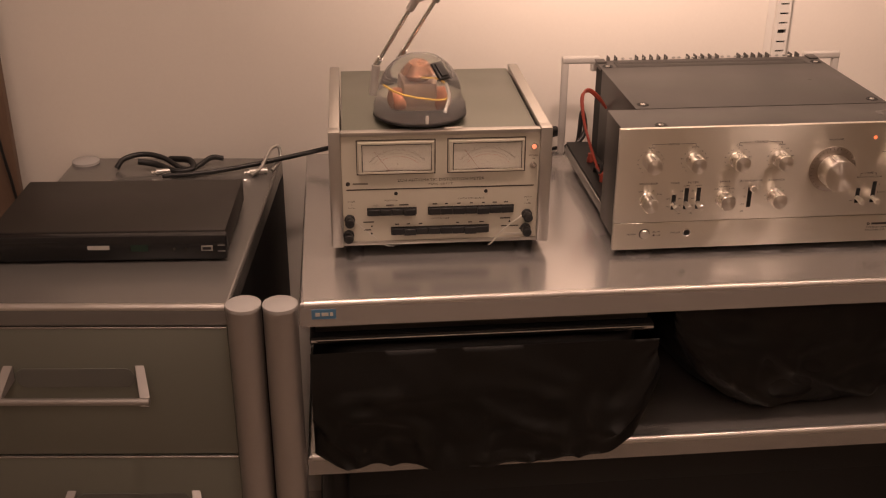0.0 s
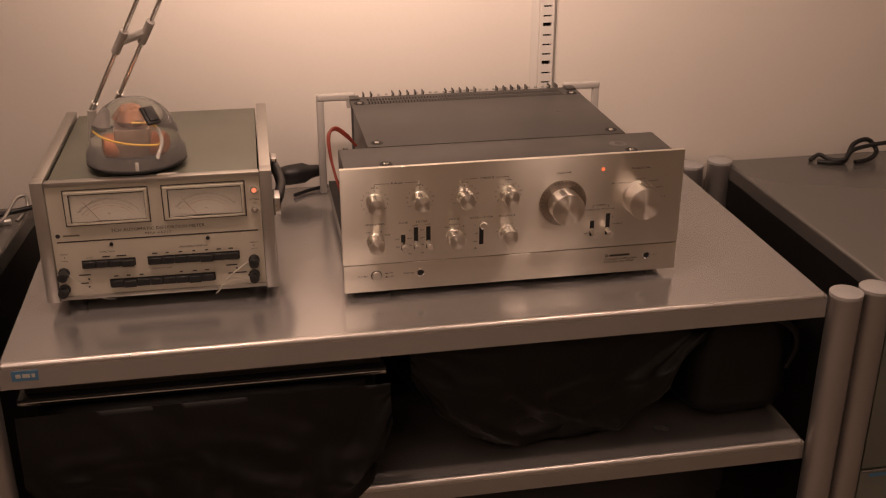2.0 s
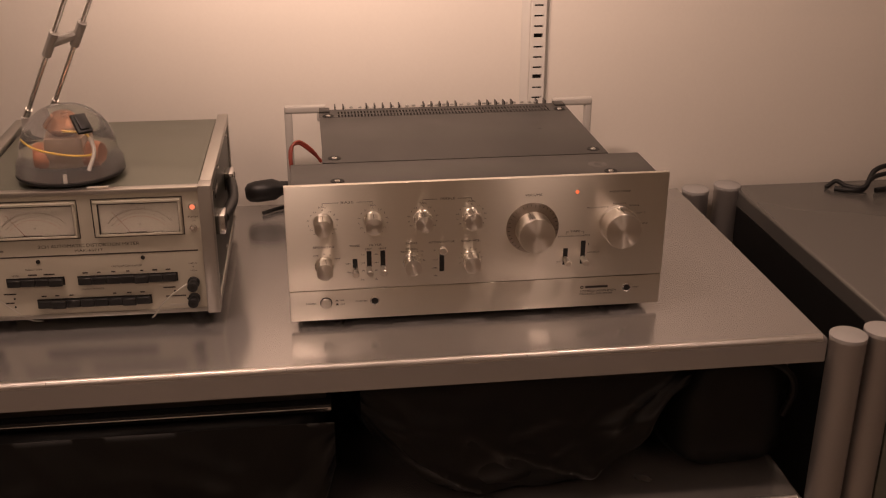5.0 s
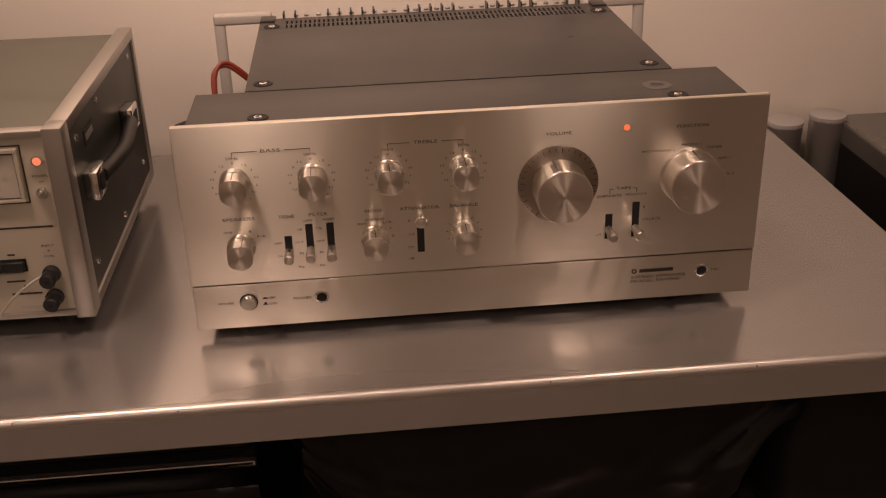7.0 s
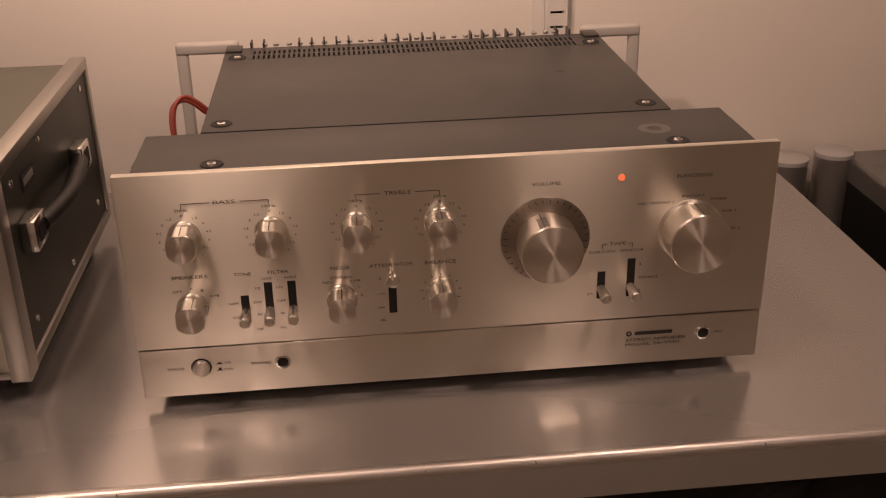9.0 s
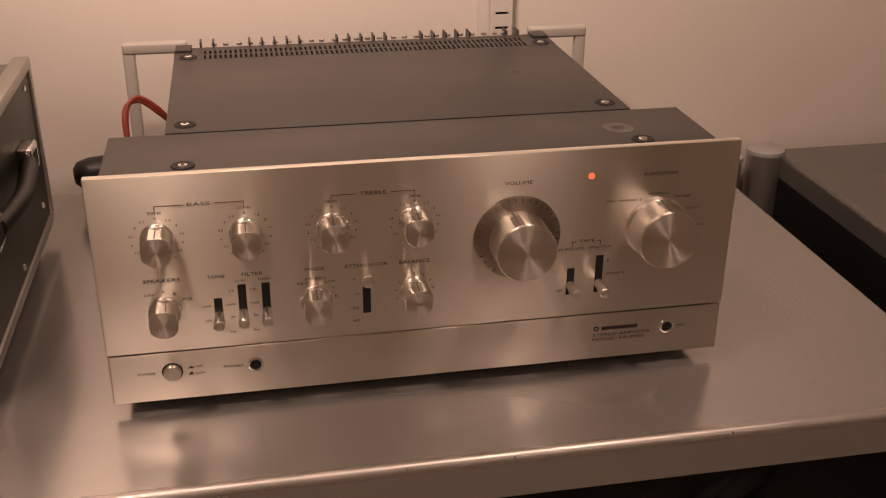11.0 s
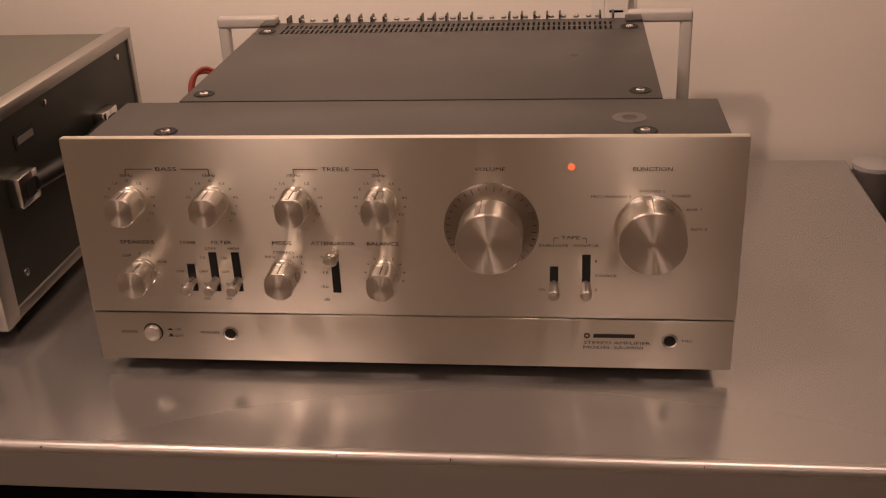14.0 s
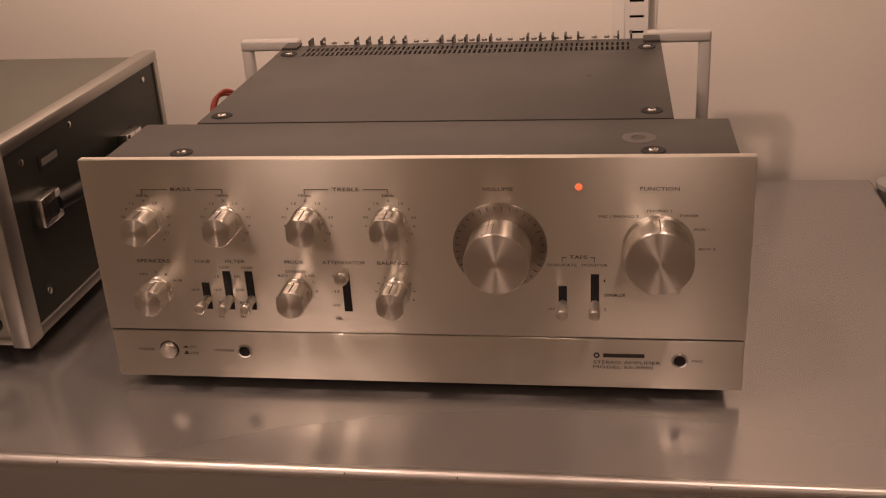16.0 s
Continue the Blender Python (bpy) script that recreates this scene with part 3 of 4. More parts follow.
# rear guards of clouded plastic, and the wiring on the low side decks
for s in (-1, 1):
    bm = bmesh.new()
    box(min(s * 0.178, s * 0.2420), max(s * 0.178, s * 0.2420), 0.3823, 0.3950, 0.9285, 0.9405, 0.003, 3, bm)
    box(s * 0.2360 - 0.006, s * 0.2360 + 0.006, 0.3834, 0.3939, P0 + 0.004, 0.937, 0.003, 3, bm)
    box(min(s * 0.180, s * 0.192), max(s * 0.180, s * 0.192), 0.3834, 0.3939, 0.915, 0.934, 0.002, 2, bm)
    part("rear_guard", bm, FOG, amp, "clouded clear plastic rear guard")
    part("side_deck", box(min(s * 0.19, s * 0.2275), max(s * 0.19, s * 0.2275), 0.102, 0.3823, P0 + 0.02, P0 + 0.026), DARK, amp)
    for k in range(4):
        y = 0.15 + 0.045 * k
        part("terminal", lathe([(0.006, 0), (0.006, 0.006), (0.0045, 0.008), (0.0045, 0.014)], (s * 0.208, y, P0 + 0.026), "z", 14), RED if k % 2 else BLACK, amp, "screw terminal")
for a in (0, 1):
    part("wire", tube([(-0.190, 0.275 + 0.006 * a, 0.885), (-0.204, 0.275, 0.905 - 0.004 * a), (-0.222, 0.272, 0.918 - 0.003 * a), (-0.2325 - 0.002 * a, 0.262, 0.905), (-0.229, 0.24, 0.86), (-0.212, 0.2, 0.80), (-0.208, 0.195 + 0.01 * a, P0 + 0.04)], 0.0022, 8), RED, amp, "red loudspeaker wire looping out of the chassis")
part("wire", tube([(-0.190, 0.17, 0.862), (-0.2, 0.155, 0.87), (-0.212, 0.14, 0.862), (-0.22, 0.13, 0.84), (-0.212, 0.15, 0.80)], 0.002, 8), RED, amp, "red wire")
part("wire", tube([(-0.190, 0.2, 0.84), (-0.205, 0.18, 0.85), (-0.222, 0.16, 0.82), (-0.21, 0.24, 0.80)], 0.002, 8), BLACK, amp, "black wire")
# ---- distortion meter ----
DF = 0.032   # plane of its front panel
dm = thing("distortion_meter", -0.469, 0.18, TZ, "two-channel distortion meter with cream front panel and olive case", "test instrument")
part("case", box(-0.604, -0.334, DF + 0.004, 0.353, 0.776, 0.9335, 0.001), OLIVE, dm, "olive green painted steel case")
part("front_panel", box(-0.6055, -0.3325, DF, DF + 0.004, 0.776, 0.932), CREAM, dm, "cream enamelled front panel")
part("top_lip", box(-0.606, -0.332, DF - 0.003, DF + 0.010, 0.9325, 0.9385, 0.0012), ALU, dm, "bright aluminium lip")
part("bottom_lip", box(-0.606, -0.332, DF - 0.003, DF + 0.010, 0.771, 0.7765, 0.0012), ALU, dm)
for x0, x1 in ((-0.622, -0.606), (-0.332, -0.316)):
    bm = bmesh.new()
    box(x0, x1, DF - 0.006, DF + 0.016, 0.770, 0.9405, 0.0012, 2, bm)
    box(x0 + 0.0004, x1 - 0.0004, DF + 0.014, 0.355, 0.929, 0.9398, 0.001, 2, bm)
    box(x0 + 0.0004, x1 - 0.0004, DF + 0.014, 0.355, 0.7708, 0.780, 0.001, 2, bm)
    box(x0 + 0.0008, x1 - 0.0008, 0.349, 0.358, 0.7712, 0.9392, 0.001, 2, bm)
    part("side_frame", bm, ALU, dm, "satin aluminium corner frame")
    xs = (x0 + 0.004, x0 + 0.008) if x0 < -0.5 else (x1 - 0.008, x1 - 0.003)
    sp = part("side_panel", box(xs[0], xs[1], DF + 0.012, 0.349, 0.778, 0.931), SIDE, dm, "dark olive gloss side panel")
    s = -1 if x0 < -0.5 else 1
    xo = xs[0] if s < 0 else xs[1]
    for y, z in ((0.075, 0.915), (0.16, 0.921), (0.320, 0.918), (0.075, 0.80), (0.320, 0.80), (0.2, 0.79)):
        part("screw", lathe([(0.0032, 0), (0.003, 0.0012), (0.0012, 0.0018)], (xo, y, z), "x", 12), CHROME, sp)
    if s > 0:
        # carrying strap with chromed ends
        for y in (0.088, 0.258):
            part("strap_end", box(xo, xo + 0.013, y - 0.016, y + 0.016, 0.858, 0.884, 0.002), CHROME, sp, "chromed strap bracket")
            part("strap_hole", box(xo + 0.0131, xo + 0.0136, y - 0.008, y + 0.008, 0.864, 0.878), PIT, sp, smooth=0)
        part("carrying_strap", tube([(xo + 0.009, 0.10, 0.871), (xo + 0.013, 0.13, 0.870), (xo + 0.016, 0.173, 0.869), (xo + 0.013, 0.216, 0.870), (xo + 0.009, 0.246, 0.871)], 0.0075, 10), BLACK, sp, "black moulded carrying strap")
        part("name_plate", box(xo, xo + 0.0008, 0.10, 0.135, 0.898, 0.912), BLACK, sp, "small black name plate", smooth=0)
        part("name_bar", box(xo + 0.0008, xo + 0.0012, 0.104, 0.131, 0.902, 0.908), STEEL, sp, smooth=0)
for x in (-0.59, -0.345):
    for y in (0.06, 0.320):
        part("foot", lathe([(0.012, 0), (0.013, 0.003), (0.011, 0.7705 - TZ)], (x, y, TZ), "z", 16), BLACK, dm)
for x0, x1, px in ((-0.585, -0.4765, -0.5392), (-0.4603, -0.3518, -0.415)):
    zt, zb = 0.9266, 0.8763
    f = bmesh.new()
    w = 0.0012
    for a in ((x0, x1, zt - w, zt), (x0, x1, zb, zb + w), (x0, x0 + w, zb + w, zt - w), (x1 - w, x1, zb + w, zt - w)):
        box(a[0], a[1], DF - 0.0006, DF + 0.0004, a[2], a[3], bm=f)
    m = part("meter", f, INK, dm, "panel meter with a black outline", smooth=0)
    i = 0.0055
    f = bmesh.new()
    for a in ((x0 + 0.0025, x1 - 0.0025, zt - i, zt - 0.0025), (x0 + 0.0025, x1 - 0.0025, zb + 0.0025, zb + i), (x0 + 0.0025, x0 + i + 0.002, zb + i, zt - i), (x1 - i, x1 - 0.0025, zb + i, zt - i)):
        box(a[0], a[1], DF - 0.005, DF + 0.0, a[2], a[3], 0.0005, 1, f)
    part("bezel", f, CREAM, m)
    # thin black strips imitate the shade inside the recessed meter window
    f = bmesh.new()
    g = i + 0.0011
    for a in ((x0 + i, x1 - i, zt - g, zt - i), (x0 + i, x1 - i, zb + i, zb + g * 0.8), (x0 + i + 0.002, x0 + g + 0.002, zb + i, zt - i), (x1 - g * 0.9, x1 - i, zb + i, zt - i)):
        box(a[0], a[1], DF - 0.0040, DF - 0.0008, a[2], a[3], bm=f)
    part("recess_shade", f, BLACK, m, "black strips painting the shade inside the meter recess", smooth=0)
    part("scale_card", box(x0 + i, x1 - i, DF - 0.001, DF - 0.0004, zb + i, zt - i), PAPER, m, "white meter scale", smooth=0)
    cx = (x0 + x1) / 2 + 0.002
    cz = 0.868
    arc, tick = bmesh.new(), 0
    for r0, step, length in ((0.047, 2, 0.0022), (0.0415, 3, 0.0014)):
        for k in range(int(104 / step)):
            a = math.radians(-52 + step * k)
            own = box(-0.00013, 0.00013, DF - 0.0014, DF - 0.001, r0, r0 + (length * 1.8 if k % 5 == 0 else length))
            bmesh.ops.transform(own, matrix=Matrix.Translation((cx, 0, cz)) @ Matrix.Diagonal((1.0, 1, 0.92, 1)) @ Matrix.Rotation(a, 4, "Y"), verts=own.verts)
            join(arc, own)
    part("scale_arc", arc, INK, m, smooth=0)
    part("red_scale", tube([(cx + 0.038 * math.sin(math.radians(a)), DF - 0.0012, cz + 0.035 * math.cos(math.radians(a))) for a in range(-50, 51, 10)], 0.00012, 6, 3), RED, m)
    part("needle", tube([(px, DF - 0.0022, 0.8805), (px - 0.0212, DF - 0.0022, 0.9105)], 0.00022, 6, 1), NEEDLE, m, "thin dark red needle")
    bar(px - 0.006, px + 0.018, 0.8822, 0.8827, DF - 0.0012, m)
    text("%", px + 0.0105, 0.892, 0.0028, 0.0024, DF - 0.0012, m)
    pane = part("window_pane", box(x0 + 0.004, x1 - 0.004, DF - 0.0047, DF - 0.0042, zb + 0.004, zt - 0.004), GLASS, m, "clear meter window", smooth=0)
    pane.visible_shadow = False
text("2CH AUTOMATIC DISTORTION METER", -0.4686, 0.8672, 0.121, 0.0043, DF - 0.0004, dm)
text("MAK-6571T", -0.469, 0.8605, 0.034, 0.0032, DF - 0.0004, dm)
bar(-0.5997, -0.3384, 0.8538, 0.8554, DF - 0.0002, dm, "dividing_line")
part("maker_mark", lathe([(0.003, 0), (0.003, 0.0004)], (-0.5975, DF, 0.8634), "y", 20), INK, dm)
bar(-0.591, -0.570, 0.8620, 0.8645, DF - 0.0002, dm, "maker_bar", material("faded_print", (0.2, 0.18, 0.15), 0.6, grain=0.2, scale=900))
for words, x, z, w, h in (("FUNCTION", -0.538, 0.8377, 0.019, 0.0024), ("DISTORTION RANGE", -0.4262, 0.8377, 0.037, 0.0024), ("INPUT", -0.593, 0.8372, 0.0105, 0.0022), ("A", -0.593, 0.8325, 0.0018, 0.002), ("100k", -0.593, 0.8275, 0.009, 0.002),
                          ("INPUT", -0.3457, 0.8372, 0.0105, 0.0022), ("B", -0.3457, 0.8325, 0.0018, 0.002), ("100k", -0.3457, 0.8275, 0.009, 0.002), ("POWER", -0.3404, 0.8992, 0.0125, 0.0024), ("ON", -0.3404, 0.8942, 0.004, 0.0018),
                          ("LEVEL", -0.5605, 0.8305, 0.009, 0.002), ("INPUT RANGE", -0.4697, 0.8085, 0.026, 0.0022)):
    text(words, x, z, w, h, DF - 0.0004, dm)
# unreadable small print above the buttons
for x0, x1, z in ((-0.5455, -0.535, 0.8305), (-0.527, -0.514, 0.8305), (-0.4805, -0.474, 0.8305), (-0.463, -0.459, 0.8305), (-0.446, -0.441, 0.8305), (-0.428, -0.424, 0.8305), (-0.411, -0.407, 0.8305), (-0.396, -0.39, 0.8305), (-0.38, -0.374, 0.8305), (-0.5335, -0.5275, 0.8012), (-0.517, -0.512, 0.8012), (-0.5, -0.495, 0.8012), (-0.447, -0.443, 0.8012), (-0.43, -0.4245, 0.8012), (-0.414, -0.408, 0.8012), (-0.578, -0.563, 0.8058), (-0.385, -0.37, 0.8058), (-0.577, -0.567, 0.7938), (-0.383, -0.358, 0.7938)):
    bar(x0, x1, z - 0.0008, z + 0.0008, DF - 0.0002, dm, "small_print")
for x0, x1, z0, z1, n in ((-0.571, -0.504, 0.8168, 0.8258, 4), (-0.486, -0.367, 0.8160, 0.8255, 7), (-0.538, -0.4015, 0.7865, 0.7962, 8)):
    w = (x1 - x0) / n
    row = part("button_recess", box(x0 - 0.0012, x1 + 0.0012, DF - 0.0012, DF, z0 - 0.001, z1 + 0.001), PIT, dm, "black recess round the push buttons", smooth=0)
    for k in range(n):
        deep = 0.0060 if (k * 7 + n) % 5 else 0.0085
        part("button", box(x0 + k * w + 0.00012, x0 + (k + 1) * w - 0.00012, DF - deep, DF - 0.0012, z0, z1, 0.0008, 1), BLACK, row)
for x in (-0.5314, -0.4059):
    part("adjusting_hole", lathe([(0.0027, 0), (0.0025, 0.0012), (0.0016, 0.0012)], (x, DF, 0.8478), "y", 16), BLACK, dm)
for x, z in ((-0.5659, 0.7992), (-0.5664, 0.7881), (-0.3711, 0.8004), (-0.3559, 0.7891)):
    part("pin_hole", lathe([(0.0014, 0), (0, 0.0003)], (x, DF, z), "y", 10), PIT, dm)
pl = part("pilot_bezel", lathe([(0.005, 0), (0.0048, 0.002), (0.0036, 0.0024)], (-0.3403, DF, 0.9125), "y", 24), CHROME, dm)
part("pilot_lamp", lathe([(0.0036, 0.002), (0.003, 0.0038), (0, 0.0046)], (-0.3403, DF, 0.9125), "y", 20), glow("red_lamp", (1.0, 0.25, 0.12), 1.0), pl, "glowing red pilot lamp")
tg = part("toggle_nut", lathe([(0.0052, 0), (0.0052, 0.0025), (0.0034, 0.0025), (0.0034, 0.0055)], (-0.3409, DF, 0.8848), "y", 6), CHROME, dm)
part("toggle", tube([(-0.3409, DF - 0.004, 0.8848), (-0.3409, DF - 0.013, 0.8885)], 0.0018, 10, 1), CHROME, tg, "chrome toggle switch")
for x, z, tilt in ((-0.5965, 0.8105, 0), (-0.5985, 0.787, 0), (-0.347, 0.8115, 0), (-0.348, 0.7895, 0)):
    bp = part("binding_post", lathe([(0.0075, 0), (0.0075, 0.003), (0.0052, 0.0045), (0.0062, 0.007), (0.0066, 0.017), (0.0055, 0.0185), (0.003, 0.0185)], (x, DF, z), "y", 20), BLACK, dm, "black binding post")
    part("post_hole", lathe([(0.0024, 0.0186), (0, 0.0187)], (x, DF, z), "y", 12), PIT, bp)
part("lead", tube([(-0.355, DF - 0.006, 0.8115), (-0.362, DF - 0.012, 0.809), (-0.376, DF - 0.014, 0.799), (-0.389, DF - 0.012, 0.785), (-0.397, DF - 0.010, 0.773), (-0.401, DF - 0.006, 0.768)], 0.0011, 8), PAPER, dm, "thin white test lead")
part("lead", tube([(-0.59, DF - 0.006, 0.8105), (-0.578, DF - 0.012, 0.801), (-0.562, DF - 0.014, 0.788), (-0.548, DF - 0.010, 0.774), (-0.535, DF - 0.006, 0.770)], 0.0004, 6), FOG, dm, "thin clear test lead")
part("white_sticker", box(-0.3785, -0.3495, DF - 0.0004, DF, 0.7795, 0.7825), PAPER, dm, smooth=0)

dm.rotation_euler = (0, 0, radians(-0.6))
dm.location.x -= 0.010

# ---- desk lamp on the meter ----
LX, LY, LZ = -0.504, 0.102, 0.9405
lampo = thing("desk_lamp", LX, LY, LZ, "desk lamp with clear plastic dome base and telescopic chrome arms", "lamp")
part("base_plate", lathe([(0.064, 0), (0.066, 0.0015), (0.066, 0.004), (0.063, 0.005)], (LX, LY, LZ), "z", 48), BLACK, lampo, "black round base plate")
prof = [(0.0655, 0.005), (0.0652, 0.016), (0.061, 0.0215), (0.0592, 0.024)]
prof += [(0.059 * math.cos(a) ** 0.9, 0.024 + 0.062 * math.sin(a)) for a in [math.radians(8 * k) for k in range(1, 11)]] + [(0, 0.0862)]
prof += [(max(r - 0.0018, 0), h - 0.0016) for r, h in prof[::-1]]
shell = lathe(prof + prof[:1], (LX, LY, LZ + 0.0002), "z", 48, None, False)
dome = part("dome", shell, DOME, lampo, "clear plastic dome")
dome.visible_shadow = False
part("transformer", box(LX - 0.021, LX + 0.019, LY - 0.018, LY + 0.022, LZ + 0.006, LZ + 0.046, 0.003), material("iron_core", (0.34, 0.25, 0.19), 0.35, metal=0.7, grain=0.1, scale=200), lampo, "transformer seen through the dome")
for s in (-1, 1):
    part("winding", lathe([(0.015, 0), (0.0175, 0.004), (0.0175, 0.014), (0.015, 0.018)], (LX + s * 0.033 - (0.009 if s > 0 else -0.009) - 0.009, LY - 0.002, LZ + 0.019), "x", 24), COPPER, lampo, "copper coloured winding")
part("bulb_cup", lathe([(0.012, 0), (0.02, 0.01), (0.012, 0.021), (0, 0.023)], (LX - 0.002, LY, LZ + 0.045), "z", 24), material("copper_coil", (0.36, 0.17, 0.09), 0.28, metal=0.8, grain=0.2, scale=400), lampo)
part("wire", tube([(LX - 0.05, LY - 0.012, LZ + 0.046), (LX - 0.03, LY - 0.03, LZ + 0.039), (LX, LY - 0.04, LZ + 0.034), (LX + 0.03, LY - 0.036, LZ + 0.031), (LX + 0.036, LY - 0.03, LZ + 0.04), (LX + 0.024, LY - 0.02, LZ + 0.052), (LX, LY - 0.02, LZ + 0.055)], 0.0013, 8), YELLOW, lampo, "yellow wire inside the dome")
part("tab", box(LX + 0.003, LX + 0.0075, LY - 0.0645, LY - 0.061, LZ + 0.004, LZ + 0.016, 0.0006), FOG, lampo)
part("strap", tube([(LX + 0.031, LY - 0.026, LZ + 0.050), (LX + 0.036, LY - 0.034, LZ + 0.034), (LX + 0.030, LY - 0.046, LZ + 0.014)], 0.0026, 8, 6), FOG, lampo, "pale plastic strap inside the dome")
own = box(-0.0135, 0.0135, -0.0095, 0.0095, 0, 0.005, 0.001)
box(-0.0105, 0.0105, -0.006, 0.006, 0.004, 0.0075, 0.001, 2, own)
way = Vector((0.42, -0.52, 0.74)).normalized()
bmesh.ops.transform(own, matrix=Matrix.Translation(Vector((LX, LY, LZ + 0.024)) + way * 0.0585) @ way.to_track_quat("Z", "Y").to_matrix().to_4x4() @ pose(0, 0, 0, 0, 0, 87), verts=own.verts)
part("switch", own, BLACK, lampo, "black rocker switch")
A0, A1 = Vector((-0.561, 0.152, 1.000)), Vector((-0.5265, 0.150, 1.012))
WAY = Vector((0.52, -0.50, 1.0))
for a in (A0, A1):
    sk = part("arm_socket", tube([a - WAY * 0.012 + Vector((0, 0, -0.035)), a - WAY * 0.002], 0.0062, 12, 1), FOG, lampo, "clouded plastic socket")
    part("arm", tube([a - WAY * 0.006, a + WAY * 0.30], 0.0030, 12, 1), CHROME, lampo, "chrome telescopic arm")
    part("arm_collar", tube([a - WAY * 0.003, a + WAY * 0.010], 0.0045, 12, 1), CHROME, lampo)
    part("upper_arm", tube([a + WAY * 0.30, a + WAY * 0.535], 0.0022, 10, 1), CHROME, lampo)
own = bmesh.new()
for a in (A0 + WAY * 0.086, A1 + WAY * 0.086):
    tube([a, a + WAY * 0.030], 0.0058, 12, 1, own)
tube([A0 + WAY * 0.101, A1 + WAY * 0.101], 0.0055, 8, 1, own)
part("arm_clip", own, FOG, lampo, "clouded plastic clip joining the arms")
HEAD = (A0 + A1) / 2 + WAY * 0.55
own = lathe([(0.012, -0.03), (0.02, -0.028), (0.036, 0.0), (0.045, 0.022), (0.0435, 0.022), (0.034, 0.0), (0.018, -0.025)], (0, 0, 0), "z", 32)
bmesh.ops.transform(own, matrix=Matrix.Translation(HEAD) @ Vector((0, 0.98, 0.2)).to_track_quat("Z", "Y").to_matrix().to_4x4(), verts=own.verts)
part("shade", own, CHROME, lampo, "small reflector turned towards the wall")
lab = thing("label_strip", -0.462, 0.048, 0.9387, "small white paper strip on top of the meter", "label")
part("paper", box(-0.475, -0.450, 0.036, 0.043, 0.9387, 0.9391), PAPER, lab, smooth=0)

# ---- disc player on the drawer cabinet ----
dvd = thing("disc_player", -0.927, 0.165, TZ, "slim black disc player on the drawer cabinet", "disc player")
GLOSS = material("gloss_black", (0.012, 0.012, 0.013), 0.22, grain=0.1, scale=300, wear=0.1)
DARKTOP = material("black_painted_steel", (0.026, 0.023, 0.02), 0.5, spec=0.35, grain=0.1, scale=1200, bump=0.00003, wear=0.1)
part("cover", box(-1.098, -0.770, 0.055, 0.250, TZ + 0.006, TZ + 0.043, 0.0025), DARKTOP, dvd, "matt black steel cover")
fr = part("front", box(-1.100, -0.768, 0.040, 0.0555, TZ + 0.004, TZ + 0.0415, 0.003), GLOSS, dvd, "glossy black front")
for x in (-1.06, -0.795):
    for y in (0.075, 0.23):
        part("foot", cyl(0.008, 0.007, (x, y, TZ), seg=12), BLACK, dvd)
bar(-0.959, -0.929, TZ + 0.0215, TZ + 0.0275, 0.0396, fr, "maker_bar", FOG)
bar(-0.900, -0.876, TZ + 0.018, TZ + 0.028, 0.0396, fr, "display", material("display_window", (0.012, 0.03, 0.02), 0.2))
for x in (-0.840, -0.824):
    part("button", lathe([(0.0022, 0), (0.0022, 0.0006)], (x, 0.0398, TZ + 0.021), "y", 10), DARKTOP, fr)
part("usb_port", box(-0.803, -0.787, 0.0390, 0.0398, TZ + 0.018, TZ + 0.026, 0.0003), STEEL, fr, "bright socket")
part("usb_slot", box(-0.801, -0.789, 0.0384, 0.0390, TZ + 0.0198, TZ + 0.0238), PIT, fr, smooth=0)
for z in (0.0165, 0.0255):
    bar(-0.780, -0.770, TZ + z, TZ + z + 0.0012, 0.0396, fr, "socket_mark", STEEL)
part("tray_line", box(-1.07, -0.995, 0.0394, 0.0398, TZ + 0.0335, TZ + 0.0340), PIT, fr, smooth=0)

dvd.rotation_euler = (0, 0, radians(-3))
dvd.location.x -= 0.006

# ---- cables on the tops ----
def cable(points, r, label, mat=None, name="cable"):
    ob = part(name, tube(points, r, 10), mat or BLACK)
    return tagged(ob, label, "cable")


z = TZ
cable([(-0.998, 0.408, z + 0.005), (-0.985, 0.418, z + 0.018), (-0.955, 0.428, z + 0.022), (-0.92, 0.418, z + 0.018), (-0.885, 0.393, z + 0.006), (-0.865, 0.398, z + 0.006), (-0.84, 0.423, z + 0.014), (-0.82, 0.428, z + 0.010)], 0.0045, "black mains cable lying in loops on the cabinet")
cable([(-0.96, 0.408, z + 0.016), (-0.93, 0.403, z + 0.012), (-0.895, 0.383, z + 0.006), (-0.868, 0.388, z + 0.008), (-0.875, 0.408, z + 0.016), (-0.91, 0.428, z + 0.012)], 0.0055, "thick black cable coil on the cabinet")
cable([(-0.915, 0.363, z + 0.006), (-0.86, 0.366, z + 0.007), (-0.80, 0.380, z + 0.009), (-0.73, 0.396, z + 0.016), (-0.66, 0.408, z + 0.026), (-0.60, 0.378, z + 0.05)], 0.0042, "black cable running to the distortion meter")
cable([(-0.767, 0.353, z + 0.006), (-0.752, 0.373, z + 0.012), (-0.738, 0.408, z + 0.03), (-0.724, 0.418, z + 0.032), (-0.722, 0.408, z + 0.014), (-0.735, 0.378, z + 0.004)], 0.003, "grey audio lead bent over the cabinet edge", STEEL)
